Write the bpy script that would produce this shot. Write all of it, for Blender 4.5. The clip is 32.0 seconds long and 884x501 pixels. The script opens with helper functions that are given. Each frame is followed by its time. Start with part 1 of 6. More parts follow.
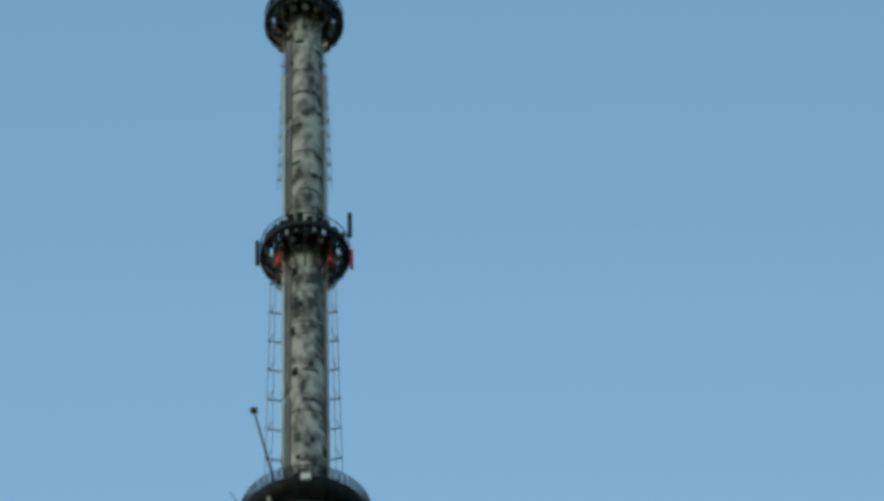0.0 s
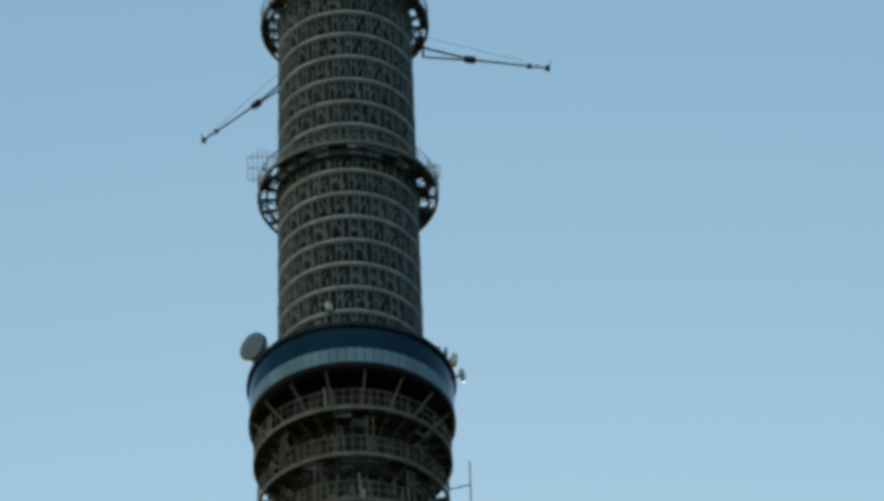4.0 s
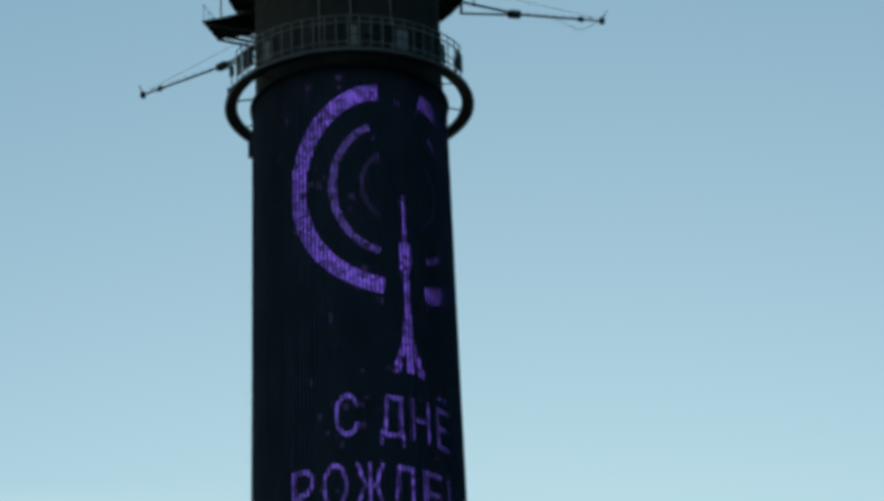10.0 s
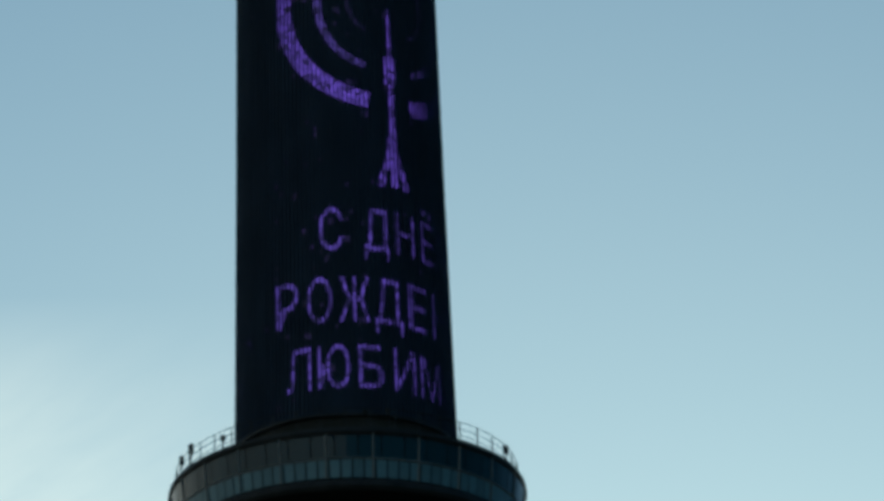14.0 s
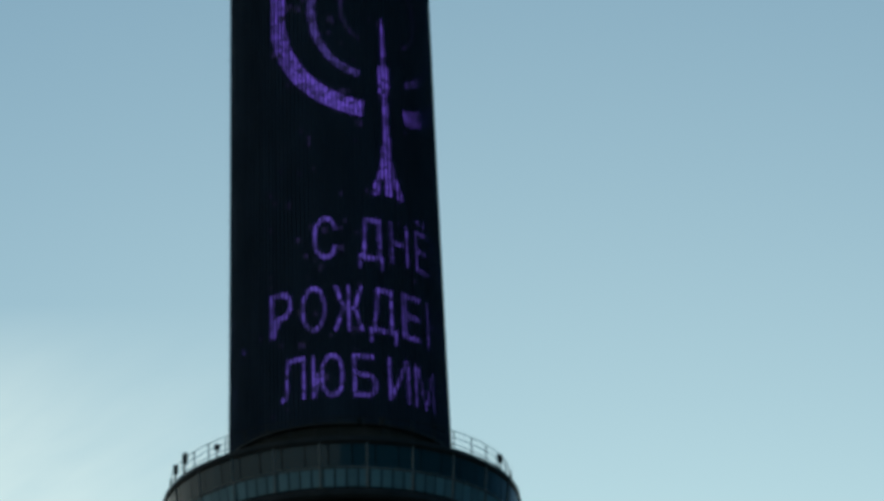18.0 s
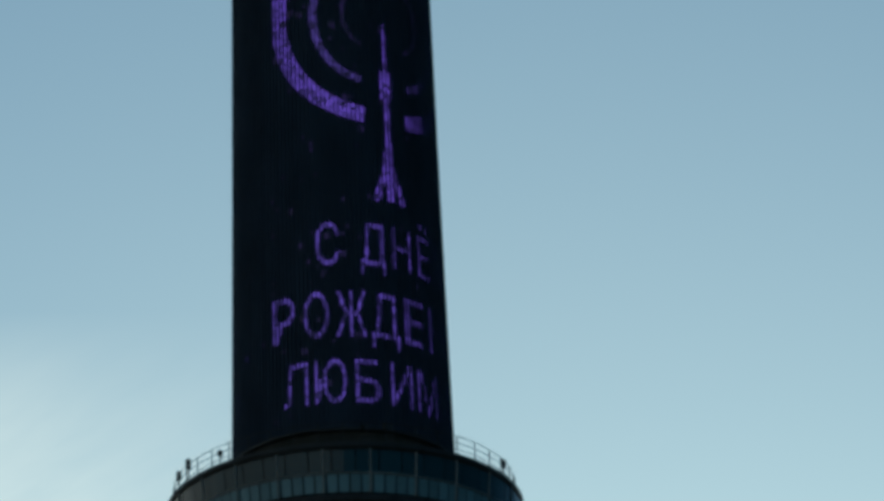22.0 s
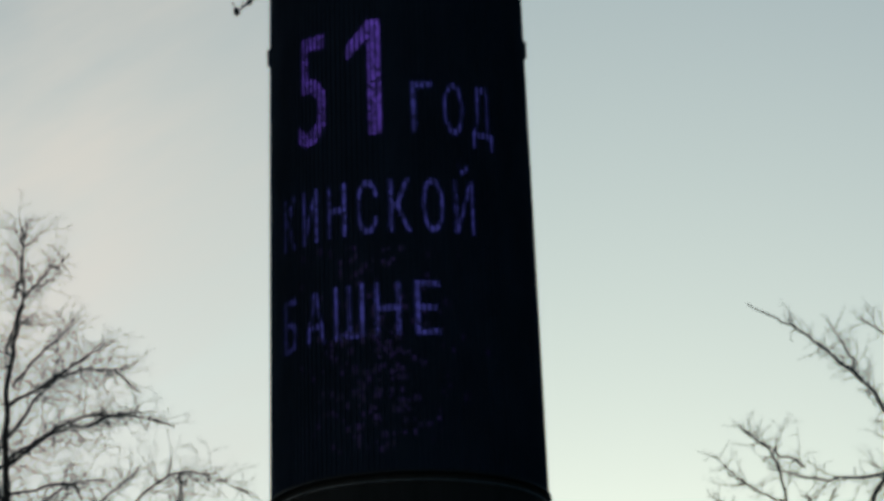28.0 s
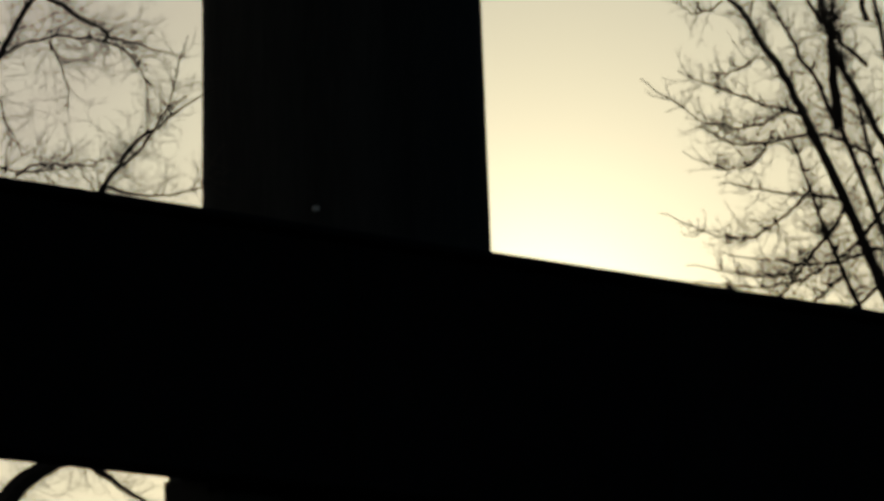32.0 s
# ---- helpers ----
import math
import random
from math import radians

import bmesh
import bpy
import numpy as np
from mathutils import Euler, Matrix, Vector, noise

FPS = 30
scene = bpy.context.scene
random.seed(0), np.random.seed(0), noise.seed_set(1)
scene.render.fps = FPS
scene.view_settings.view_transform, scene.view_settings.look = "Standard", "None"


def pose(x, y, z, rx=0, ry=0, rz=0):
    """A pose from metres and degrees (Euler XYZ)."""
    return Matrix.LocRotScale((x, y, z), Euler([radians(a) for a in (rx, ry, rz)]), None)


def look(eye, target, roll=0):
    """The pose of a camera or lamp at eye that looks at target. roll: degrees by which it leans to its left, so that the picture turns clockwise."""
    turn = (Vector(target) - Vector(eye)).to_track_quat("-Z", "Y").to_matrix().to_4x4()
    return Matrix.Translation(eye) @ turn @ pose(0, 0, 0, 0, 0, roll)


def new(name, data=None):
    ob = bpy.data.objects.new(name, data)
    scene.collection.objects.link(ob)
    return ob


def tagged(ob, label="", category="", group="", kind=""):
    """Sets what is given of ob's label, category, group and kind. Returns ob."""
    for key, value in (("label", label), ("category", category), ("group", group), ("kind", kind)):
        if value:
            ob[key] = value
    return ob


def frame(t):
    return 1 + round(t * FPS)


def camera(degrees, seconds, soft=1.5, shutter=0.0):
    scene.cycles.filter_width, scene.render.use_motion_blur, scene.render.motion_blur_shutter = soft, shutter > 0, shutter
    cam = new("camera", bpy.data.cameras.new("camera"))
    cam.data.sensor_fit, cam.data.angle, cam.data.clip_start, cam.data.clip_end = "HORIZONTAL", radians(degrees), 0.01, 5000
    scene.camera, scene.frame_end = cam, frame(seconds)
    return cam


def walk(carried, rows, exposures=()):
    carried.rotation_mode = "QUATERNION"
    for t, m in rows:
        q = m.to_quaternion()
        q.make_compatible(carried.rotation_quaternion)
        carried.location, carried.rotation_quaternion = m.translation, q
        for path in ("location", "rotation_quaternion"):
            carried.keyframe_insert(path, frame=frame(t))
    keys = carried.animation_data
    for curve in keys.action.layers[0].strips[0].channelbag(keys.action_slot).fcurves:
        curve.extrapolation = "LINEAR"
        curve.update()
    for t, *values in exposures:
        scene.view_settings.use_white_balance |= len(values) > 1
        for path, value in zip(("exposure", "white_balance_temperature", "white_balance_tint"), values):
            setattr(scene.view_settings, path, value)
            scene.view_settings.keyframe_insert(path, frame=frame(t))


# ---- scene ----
# the eye stands still; each row: seconds, heading, tilt, lean in degrees
EYE = (0.0, -360.0, 1.6)
cam = camera(8.38, 32.0, soft=4.1)
PATH = [
    (0, -1.993, 49.236, -1.739), (0.5, -2.003, 47.657, -1.681), (1, -1.807, 46.349, -1.480),
    (1.5, -1.959, 45.168, -1.791), (2, -2.135, 43.760, -2.107), (2.5, -1.698, 41.920, -1.908),
    (3, -1.368, 40.248, -1.800), (3.5, -1.357, 38.983, -1.856), (4, -1.117, 37.718, -1.772),
    (4.5, -1.124, 36.411, -1.767), (6.5, -1.293, 31.934, -1.830), (7, -1.274, 30.995, -1.916),
    (7.5, -0.965, 30.044, -1.782), (8, -0.759, 29.016, -1.706), (8.5, -0.678, 27.909, -1.694),
    (9, -0.697, 27.078, -1.732), (9.5, -0.838, 26.523, -1.779), (10, -0.941, 26.027, -1.808),
    (10.5, -0.955, 25.497, -1.796), (11, -0.917, 25.236, -1.766), (11.5, -0.938, 24.887, -1.760),
    (12, -0.954, 24.598, -1.752), (12.5, -0.970, 24.426, -1.746), (13, -1.033, 24.253, -1.759),
    (13.5, -1.033, 24.258, -1.760), (14, -1.045, 24.258, -1.766), (14.5, -1.045, 24.263, -1.767),
    (16.5, -1.087, 24.300, -1.789), (17, -1.104, 24.315, -1.797), (17.5, -1.099, 24.331, -1.796),
    (18, -1.110, 24.342, -1.802), (18.5, -1.116, 24.347, -1.806), (19, -1.112, 24.497, -1.807),
    (19.5, -1.155, 24.698, -1.868), (20, -1.264, 25.037, -1.960), (20.5, -1.267, 25.261, -2.005),
    (21, -1.197, 25.445, -2.018), (21.5, -1.145, 24.915, -2.025), (22, -1.087, 24.392, -2.031),
    (22.5, -0.957, 23.458, -2.003), (23, -0.941, 22.001, -2.014), (23.5, -1.031, 20.900, -2.086),
    (24, -1.051, 20.389, -2.142), (24.5, -1.023, 19.725, -2.178), (25, -0.819, 18.736, -2.153),
    (25.5, -0.636, 18.020, -2.041), (27.5, -0.368, 16.091, -1.763), (28, -0.389, 15.673, -1.766),
    (28.5, -0.438, 14.997, -1.689), (29, -0.452, 13.975, -1.599), (29.5, -0.401, 13.099, -1.423),
    (30, -0.559, 12.277, -1.293), (30.5, -0.683, 11.364, -1.323), (31, -0.697, 10.496, -1.330),
    (31.5, -1.000, 9.809, -1.362), (32, -0.917, 9.560, -1.333),
]


def aim(yaw, tilt, lean):
    return pose(*EYE, 0, 0, yaw) @ pose(0, 0, 0, 90 + tilt) @ pose(0, 0, 0, 0, 0, lean)


walk(cam, [(t, aim(a, b, c)) for t, a, b, c in PATH], [
    (0.0, 1.35, 5400, -12), (2.0, 1.44, 5650, -12), (4.0, 1.0, 5350, -12), (7.0, 0.45, 4850, -14), (9.0, 0.05, 4520, -16), (11.0, -0.2, 4350, -16),
    (13.0, -0.38, 4320, -16), (19.0, -0.36, 4320, -16), (21.0, -0.25, 4320, -16), (22.0, -0.46, 4300, -15), (23.0, -0.76, 4230, -12), (24.0, -0.78, 4380, -8), (25.0, -0.92, 4350, -8), (28.0, -1.36, 4500, -4), (29.0, -1.72, 4520, -1), (29.5, -2.07, 4860, -1), (30.0, -2.04, 4820, 0), (31.0, -2.2, 5200, 0), (32.0, -2.13, 5230, 1),
])

# ---- sky and sun ----
SUN_EL, SUN_AZ = 8.2, 1.8
world = bpy.data.worlds.new("evening_sky")
scene.world = world
world.use_nodes = True
wn, wl = world.node_tree.nodes, world.node_tree.links
wn.clear()
sky = wn.new("ShaderNodeTexSky")
sky.sky_type, sky.sun_disc = "NISHITA", False
sky.sun_elevation, sky.sun_rotation = radians(SUN_EL), radians(SUN_AZ)
sky.air_density, sky.dust_density, sky.ozone_density = 1.0, 1.2, 1.5
coords = wn.new("ShaderNodeTexCoord")
stretch = wn.new("ShaderNodeMapping")
stretch.inputs["Scale"].default_value = (6, 6, 24)
slant = wn.new("ShaderNodeMapping")
slant.inputs["Rotation"].default_value = (0, radians(27), 0)
wl.new(coords.outputs["Generated"], slant.inputs["Vector"])
wl.new(slant.outputs["Vector"], stretch.inputs["Vector"])
wisps = wn.new("ShaderNodeTexNoise")
wisps.inputs["Scale"].default_value, wisps.inputs["Detail"].default_value, wisps.inputs["Roughness"].default_value = 1.7, 7, 0.56
wl.new(stretch.outputs["Vector"], wisps.inputs["Vector"])
cover = wn.new("ShaderNodeMapRange")
cover.inputs["From Min"].default_value, cover.inputs["From Max"].default_value = 0.2, 0.6
wl.new(wisps.outputs["Fac"], cover.inputs["Value"])
parts_of_way = wn.new("ShaderNodeSeparateXYZ")
wl.new(coords.outputs["Generated"], parts_of_way.inputs["Vector"])
low = wn.new("ShaderNodeMapRange")
low.inputs["From Min"].default_value, low.inputs["From Max"].default_value = 0.405, 0.33
wl.new(parts_of_way.outputs["Z"], low.inputs["Value"])
west = wn.new("ShaderNodeMapRange")
west.inputs["From Min"].default_value, west.inputs["From Max"].default_value = 0.004, -0.05
wl.new(parts_of_way.outputs["X"], west.inputs["Value"])
m1 = wn.new("ShaderNodeMath")
m1.operation = "MULTIPLY"
wl.new(cover.outputs["Result"], m1.inputs[0])
wl.new(low.outputs["Result"], m1.inputs[1])
high = wn.new("ShaderNodeMapRange")
high.inputs["From Min"].default_value, high.inputs["From Max"].default_value = 0.10, 0.24
wl.new(parts_of_way.outputs["Z"], high.inputs["Value"])
m3 = wn.new("ShaderNodeMath")
m3.operation = "MULTIPLY"
m2 = wn.new("ShaderNodeMath")
m2.operation = "MULTIPLY"
wl.new(m1.outputs[0], m2.inputs[0])
wl.new(west.outputs["Result"], m2.inputs[1])
cloud = wn.new("ShaderNodeMixRGB")
cloud.inputs["Color2"].default_value = (21.2, 14.8, 9.6, 1)
wl.new(m2.outputs[0], m3.inputs[0])
wl.new(high.outputs["Result"], m3.inputs[1])
wl.new(m3.outputs[0], cloud.inputs["Fac"])
wl.new(sky.outputs["Color"], cloud.inputs["Color1"])
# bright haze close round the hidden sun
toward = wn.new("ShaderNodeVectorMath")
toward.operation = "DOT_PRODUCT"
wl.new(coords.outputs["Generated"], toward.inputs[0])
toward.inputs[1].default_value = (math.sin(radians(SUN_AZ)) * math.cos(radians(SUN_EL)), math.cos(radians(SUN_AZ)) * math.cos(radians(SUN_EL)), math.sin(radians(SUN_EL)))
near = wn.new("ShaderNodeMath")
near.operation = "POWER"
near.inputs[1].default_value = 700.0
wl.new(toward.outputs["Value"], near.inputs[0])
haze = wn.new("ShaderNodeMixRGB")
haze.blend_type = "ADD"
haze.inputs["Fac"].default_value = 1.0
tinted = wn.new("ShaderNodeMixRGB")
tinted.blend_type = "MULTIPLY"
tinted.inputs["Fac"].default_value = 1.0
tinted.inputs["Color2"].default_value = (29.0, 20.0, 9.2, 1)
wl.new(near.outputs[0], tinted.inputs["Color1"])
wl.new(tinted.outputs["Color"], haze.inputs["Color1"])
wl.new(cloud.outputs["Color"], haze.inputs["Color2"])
# thin pale veil low in the west
deep = wn.new("ShaderNodeMapRange")
deep.inputs["From Min"].default_value, deep.inputs["From Max"].default_value = 0.31, 0.23
wl.new(parts_of_way.outputs["Z"], deep.inputs["Value"])
m4 = wn.new("ShaderNodeMath")
m4.operation = "MULTIPLY"
wl.new(deep.outputs["Result"], m4.inputs[0])
wl.new(west.outputs["Result"], m4.inputs[1])
veil = wn.new("ShaderNodeMixRGB")
veil.blend_type = "MULTIPLY"
veil.inputs["Fac"].default_value = 1.0
veil.inputs["Color2"].default_value = (3.6, 3.1, 2.3, 1)
wl.new(m4.outputs[0], veil.inputs["Color1"])
veiled = wn.new("ShaderNodeMixRGB")
veiled.blend_type = "ADD"
veiled.inputs["Fac"].default_value = 1.0
back = wn.new("ShaderNodeBackground")
back.inputs["Strength"].default_value = 0.10
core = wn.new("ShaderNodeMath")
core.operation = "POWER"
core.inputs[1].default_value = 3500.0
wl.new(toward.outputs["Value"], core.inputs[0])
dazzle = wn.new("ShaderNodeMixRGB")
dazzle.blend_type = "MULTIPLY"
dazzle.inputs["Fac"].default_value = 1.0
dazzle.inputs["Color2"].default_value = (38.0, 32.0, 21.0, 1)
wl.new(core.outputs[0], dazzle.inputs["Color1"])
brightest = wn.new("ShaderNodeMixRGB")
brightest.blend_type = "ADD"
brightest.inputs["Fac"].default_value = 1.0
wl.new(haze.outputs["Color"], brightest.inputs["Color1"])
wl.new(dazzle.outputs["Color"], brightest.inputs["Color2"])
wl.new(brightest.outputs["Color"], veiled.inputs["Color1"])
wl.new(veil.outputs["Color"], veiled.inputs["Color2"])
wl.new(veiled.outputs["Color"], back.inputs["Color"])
wout = wn.new("ShaderNodeOutputWorld")
wl.new(back.outputs["Background"], wout.inputs["Surface"])

sun = new("sun", bpy.data.lights.new("sun", "SUN"))
sun.data.energy, sun.data.angle, sun.data.color = 2.0, radians(0.6), (1.0, 0.82, 0.62)
sun_way = Vector((math.sin(radians(SUN_AZ)) * math.cos(radians(SUN_EL)), math.cos(radians(SUN_AZ)) * math.cos(radians(SUN_EL)), math.sin(radians(SUN_EL))))
sun.matrix_world = look(sun_way * 900, (0, 0, 0))


# ---- materials ----
def material(name, light, dark, rough=0.6, metal=0.0, grain=6.0, stain=0.5, stretch=(1, 1, 1), bump=0.15, random=0.0, gloss=0.2, contrast=1.0):
    """A surface with fine grain and broad stains between two colours."""
    m = bpy.data.materials.new(name)
    m.use_nodes = True
    n, l = m.node_tree.nodes, m.node_tree.links
    p = n["Principled BSDF"]
    p.inputs["Roughness"].default_value, p.inputs["Metallic"].default_value = rough, metal
    p.inputs["Specular IOR Level"].default_value = gloss
    c = n.new("ShaderNodeTexCoord")
    mp = n.new("ShaderNodeMapping")
    mp.inputs["Scale"].default_value = stretch
    l.new(c.outputs["Object"], mp.inputs["Vector"])
    fine, broad = n.new("ShaderNodeTexNoise"), n.new("ShaderNodeTexNoise")
    for tex, scale, detail in ((fine, grain, 6), (broad, stain, 4)):
        tex.inputs["Scale"].default_value, tex.inputs["Detail"].default_value = scale, detail
        l.new(mp.outputs["Vector"], tex.inputs["Vector"])
    mix = n.new("ShaderNodeMath")
    mix.operation = "MULTIPLY_ADD"
    mix.inputs[1].default_value = 0.35
    l.new(fine.outputs["Fac"], mix.inputs[0])
    half = n.new("ShaderNodeMath")
    half.operation = "MULTIPLY"
    half.inputs[1].default_value = 0.65
    l.new(broad.outputs["Fac"], half.inputs[0])
    l.new(half.outputs[0], mix.inputs[2])
    value = mix.outputs[0]
    if random:
        info = n.new("ShaderNodeObjectInfo")
        add = n.new("ShaderNodeMath")
        add.operation = "MULTIPLY_ADD"
        add.inputs[1].default_value = random
        l.new(info.outputs["Random"], add.inputs[0])
        l.new(value, add.inputs[2])
        value = add.outputs[0]
    ramp = n.new("ShaderNodeMapRange")
    ramp.inputs["From Min"].default_value, ramp.inputs["From Max"].default_value = 0.5 - 0.17 / contrast, 0.5 + 0.17 / contrast + random
    l.new(value, ramp.inputs["Value"])
    col = n.new("ShaderNodeMixRGB")
    col.inputs["Color1"].default_value, col.inputs["Color2"].default_value = (*dark, 1), (*light, 1)
    l.new(ramp.outputs["Result"], col.inputs["Fac"])
    l.new(col.outputs["Color"], p.inputs["Base Color"])
    if bump:
        b = n.new("ShaderNodeBump")
        b.inputs["Strength"].default_value, b.inputs["Distance"].default_value = bump, 0.05
        l.new(fine.outputs["Fac"], b.inputs["Height"])
        l.new(b.outputs["Normal"], p.inputs["Normal"])
    return m


def glow(name, colour, strength, fill=0.55):
    """Lit diodes: bright and dim points in fine rows."""
    m = bpy.data.materials.new(name)
    m.use_nodes = True
    n, l = m.node_tree.nodes, m.node_tree.links
    p = n["Principled BSDF"]
    p.inputs["Base Color"].default_value = (0.012, 0.012, 0.02, 1)
    p.inputs["Roughness"].default_value = 0.6
    c = n.new("ShaderNodeTexCoord")
    cells = n.new("ShaderNodeTexVoronoi")
    cells.inputs["Scale"].default_value = 3.4
    l.new(c.outputs["Object"], cells.inputs["Vector"])
    patch = n.new("ShaderNodeTexNoise")
    patch.inputs["Scale"].default_value, patch.inputs["Detail"].default_value = 1.1, 3
    l.new(c.outputs["Object"], patch.inputs["Vector"])
    sep = n.new("ShaderNodeSeparateColor")
    l.new(cells.outputs["Color"], sep.inputs["Color"])
    s = n.new("ShaderNodeMath")
    s.operation = "MULTIPLY"
    l.new(sep.outputs["Red"], s.inputs[0])
    l.new(patch.outputs["Fac"], s.inputs[1])
    r = n.new("ShaderNodeMapRange")
    r.inputs["From Min"].default_value, r.inputs["From Max"].default_value = 0.0, 0.5
    r.inputs["To Min"].default_value, r.inputs["To Max"].default_value = strength * (1 - fill) * 0.5, strength * 1.9
    l.new(s.outputs[0], r.inputs["Value"])
    p.inputs["Emission Color"].default_value = (*colour, 1)
    l.new(r.outputs["Result"], p.inputs["Emission Strength"])
    return m


def pane_glass(name, colour, rough=0.08, random=0.3, gloss=0.42):
    m = material(name, tuple(v * 1.25 for v in colour), tuple(v * 0.7 for v in colour), rough, 0.0, 3.0, 0.4, bump=0.02, random=random)
    m.node_tree.nodes["Principled BSDF"].inputs["Specular IOR Level"].default_value = gloss
    return m


# concrete far below its own grey: the backlit shade is put into the colour
CONCRETE = material("backlit_weathered_concrete", (0.0385, 0.0375, 0.033), (0.0178, 0.0176, 0.0158), 0.9, 0, 3.0, 0.35, (1, 1, 0.12), 0.3, gloss=0.06)
CLADDING = material("grey_cladding", (0.165, 0.165, 0.155), (0.06, 0.061, 0.059), 0.6, 0, 5.0, 0.6, (1, 1, 0.3), 0.1, 0.2)
JOINT = material("joint_seal", (0.016, 0.016, 0.016), (0.008, 0.008, 0.008), 0.9)
STEEL = material("dark_painted_steel", (0.028, 0.028, 0.0275), (0.011, 0.011, 0.011), 0.6, 0.1, 8.0, 0.8)
GALVANISED = material("galvanised_steel", (0.42, 0.415, 0.39), (0.2, 0.2, 0.19), 0.5, 0.35, 8.0, 0.9, bump=0.05)
MAST = material("weathered_mast_paint", (0.42, 0.408, 0.38), (0.06, 0.057, 0.053), 0.7, 0.1, 1.5, 0.55, (1, 1, 0.6), 0.2, contrast=2.2)
RED = material("faded_red_paint", (0.50, 0.05, 0.07), (0.30, 0.03, 0.05), 0.6)
DRUM = material("dark_ribbed_sheet", (0.0145, 0.0168, 0.0172), (0.0022, 0.0026, 0.0028), 0.7, 0.1, 2.0, 0.8, bump=0.2, contrast=1.8)
# underside shade is put into this near-black colour; the parapet shares it
SOFFIT = material("shade_dark_soffit", (0.010, 0.0088, 0.0072), (0.004, 0.0036, 0.0033), 0.85, 0, 2.5, 0.5)
BRONZE = material("bronze_soffit_panel", (0.1, 0.072, 0.042), (0.02, 0.0155, 0.011), 0.6, 0.3, 3.0, 0.6, random=0.25)
WINDOW = pane_glass("blue_window_glass", (0.007, 0.024, 0.05), random=0.35, gloss=0.3)
SPANDREL = pane_glass("pale_spandrel_glass", (0.155, 0.22, 0.285), 0.14, 0.45)
DECK_WINDOW = pane_glass("dark_teal_window_glass", (0.010, 0.027, 0.038), 0.2, 0.3, 0.14)
DECK_PANEL = pane_glass("dark_teal_panel", (0.105, 0.155, 0.18), 0.35, 0.5, 0.15)
FRAME = material("window_frame_metal", (0.2, 0.198, 0.19), (0.095, 0.094, 0.09), 0.5, 0.2)
PALE_PAINT = material("pale_grey_paint", (0.33, 0.345, 0.36), (0.17, 0.18, 0.19), 0.7, 0.0, 5.0, 0.8)
GALLERY = material("brown_grey_steel", (0.19, 0.172, 0.148), (0.07, 0.064, 0.056), 0.7, 0.1, 6.0, 0.8)
LATTICE = material("pale_grey_lattice_paint", (0.16, 0.171, 0.173), (0.064, 0.069, 0.071), 0.6, 0.1, 6.0, 0.9, bump=0.1, random=0.2)
DISH_PAINT = material("dull_blue_grey_paint", (0.15, 0.185, 0.215), (0.085, 0.105, 0.125), 0.6, 0.0, 4.0, 0.6)
MID_GREY = material("mid_grey_sheet", (0.085, 0.09, 0.09), (0.034, 0.037, 0.038), 0.65, 0.1, 4.0, 0.7, (1, 1, 0.4), 0.15, 0.25)
WHITE = material("white_painted_housing", (0.72, 0.73, 0.72), (0.5, 0.51, 0.5), 0.5)
SCREEN = material("dark_diode_mesh", (0.029, 0.038, 0.06), (0.016, 0.022, 0.036), 0.85, 0.0, 9.0, 0.5, (1, 1, 0.4), 0.3)
SCREEN.node_tree.nodes["Principled BSDF"].inputs["Specular IOR Level"].default_value = 0.2
LIT = glow("violet_diodes", (0.36, 0.13, 0.78), 0.31)
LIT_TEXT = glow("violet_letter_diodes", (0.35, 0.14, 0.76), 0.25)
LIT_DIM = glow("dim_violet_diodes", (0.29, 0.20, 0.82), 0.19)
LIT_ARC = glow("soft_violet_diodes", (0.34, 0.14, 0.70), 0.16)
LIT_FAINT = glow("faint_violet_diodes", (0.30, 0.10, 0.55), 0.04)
LIT_RING = glow("violet_light_line", (0.38, 0.27, 0.62), 0.06)
BARK = material("dark_bark", (0.06, 0.045, 0.035), (0.025, 0.02, 0.016), 0.9, 0, 14.0, 2.0, (1, 1, 0.4), 0.5)
TWIG = material("brown_twigs", (0.10, 0.074, 0.052), (0.04, 0.03, 0.024), 0.85, 0, 9.0, 1.0, bump=0)
# pavilion wall and fascia: colours lowered to carry the shade of the backlit side
RENDERED = material("backlit_rendered_wall", (0.05, 0.046, 0.04), (0.025, 0.023, 0.02), 0.9, 0, 6.0, 0.7, bump=0.3)
FASCIA = material("backlit_sheet_fascia", (0.012, 0.0115, 0.011), (0.006, 0.0058, 0.0055), 0.95, 0.0, 5.0, 0.5, gloss=0.04)
TURF = material("spring_turf", (0.055, 0.06, 0.028), (0.03, 0.03, 0.016), 0.95, 0, 1.5, 0.05, bump=0.6)


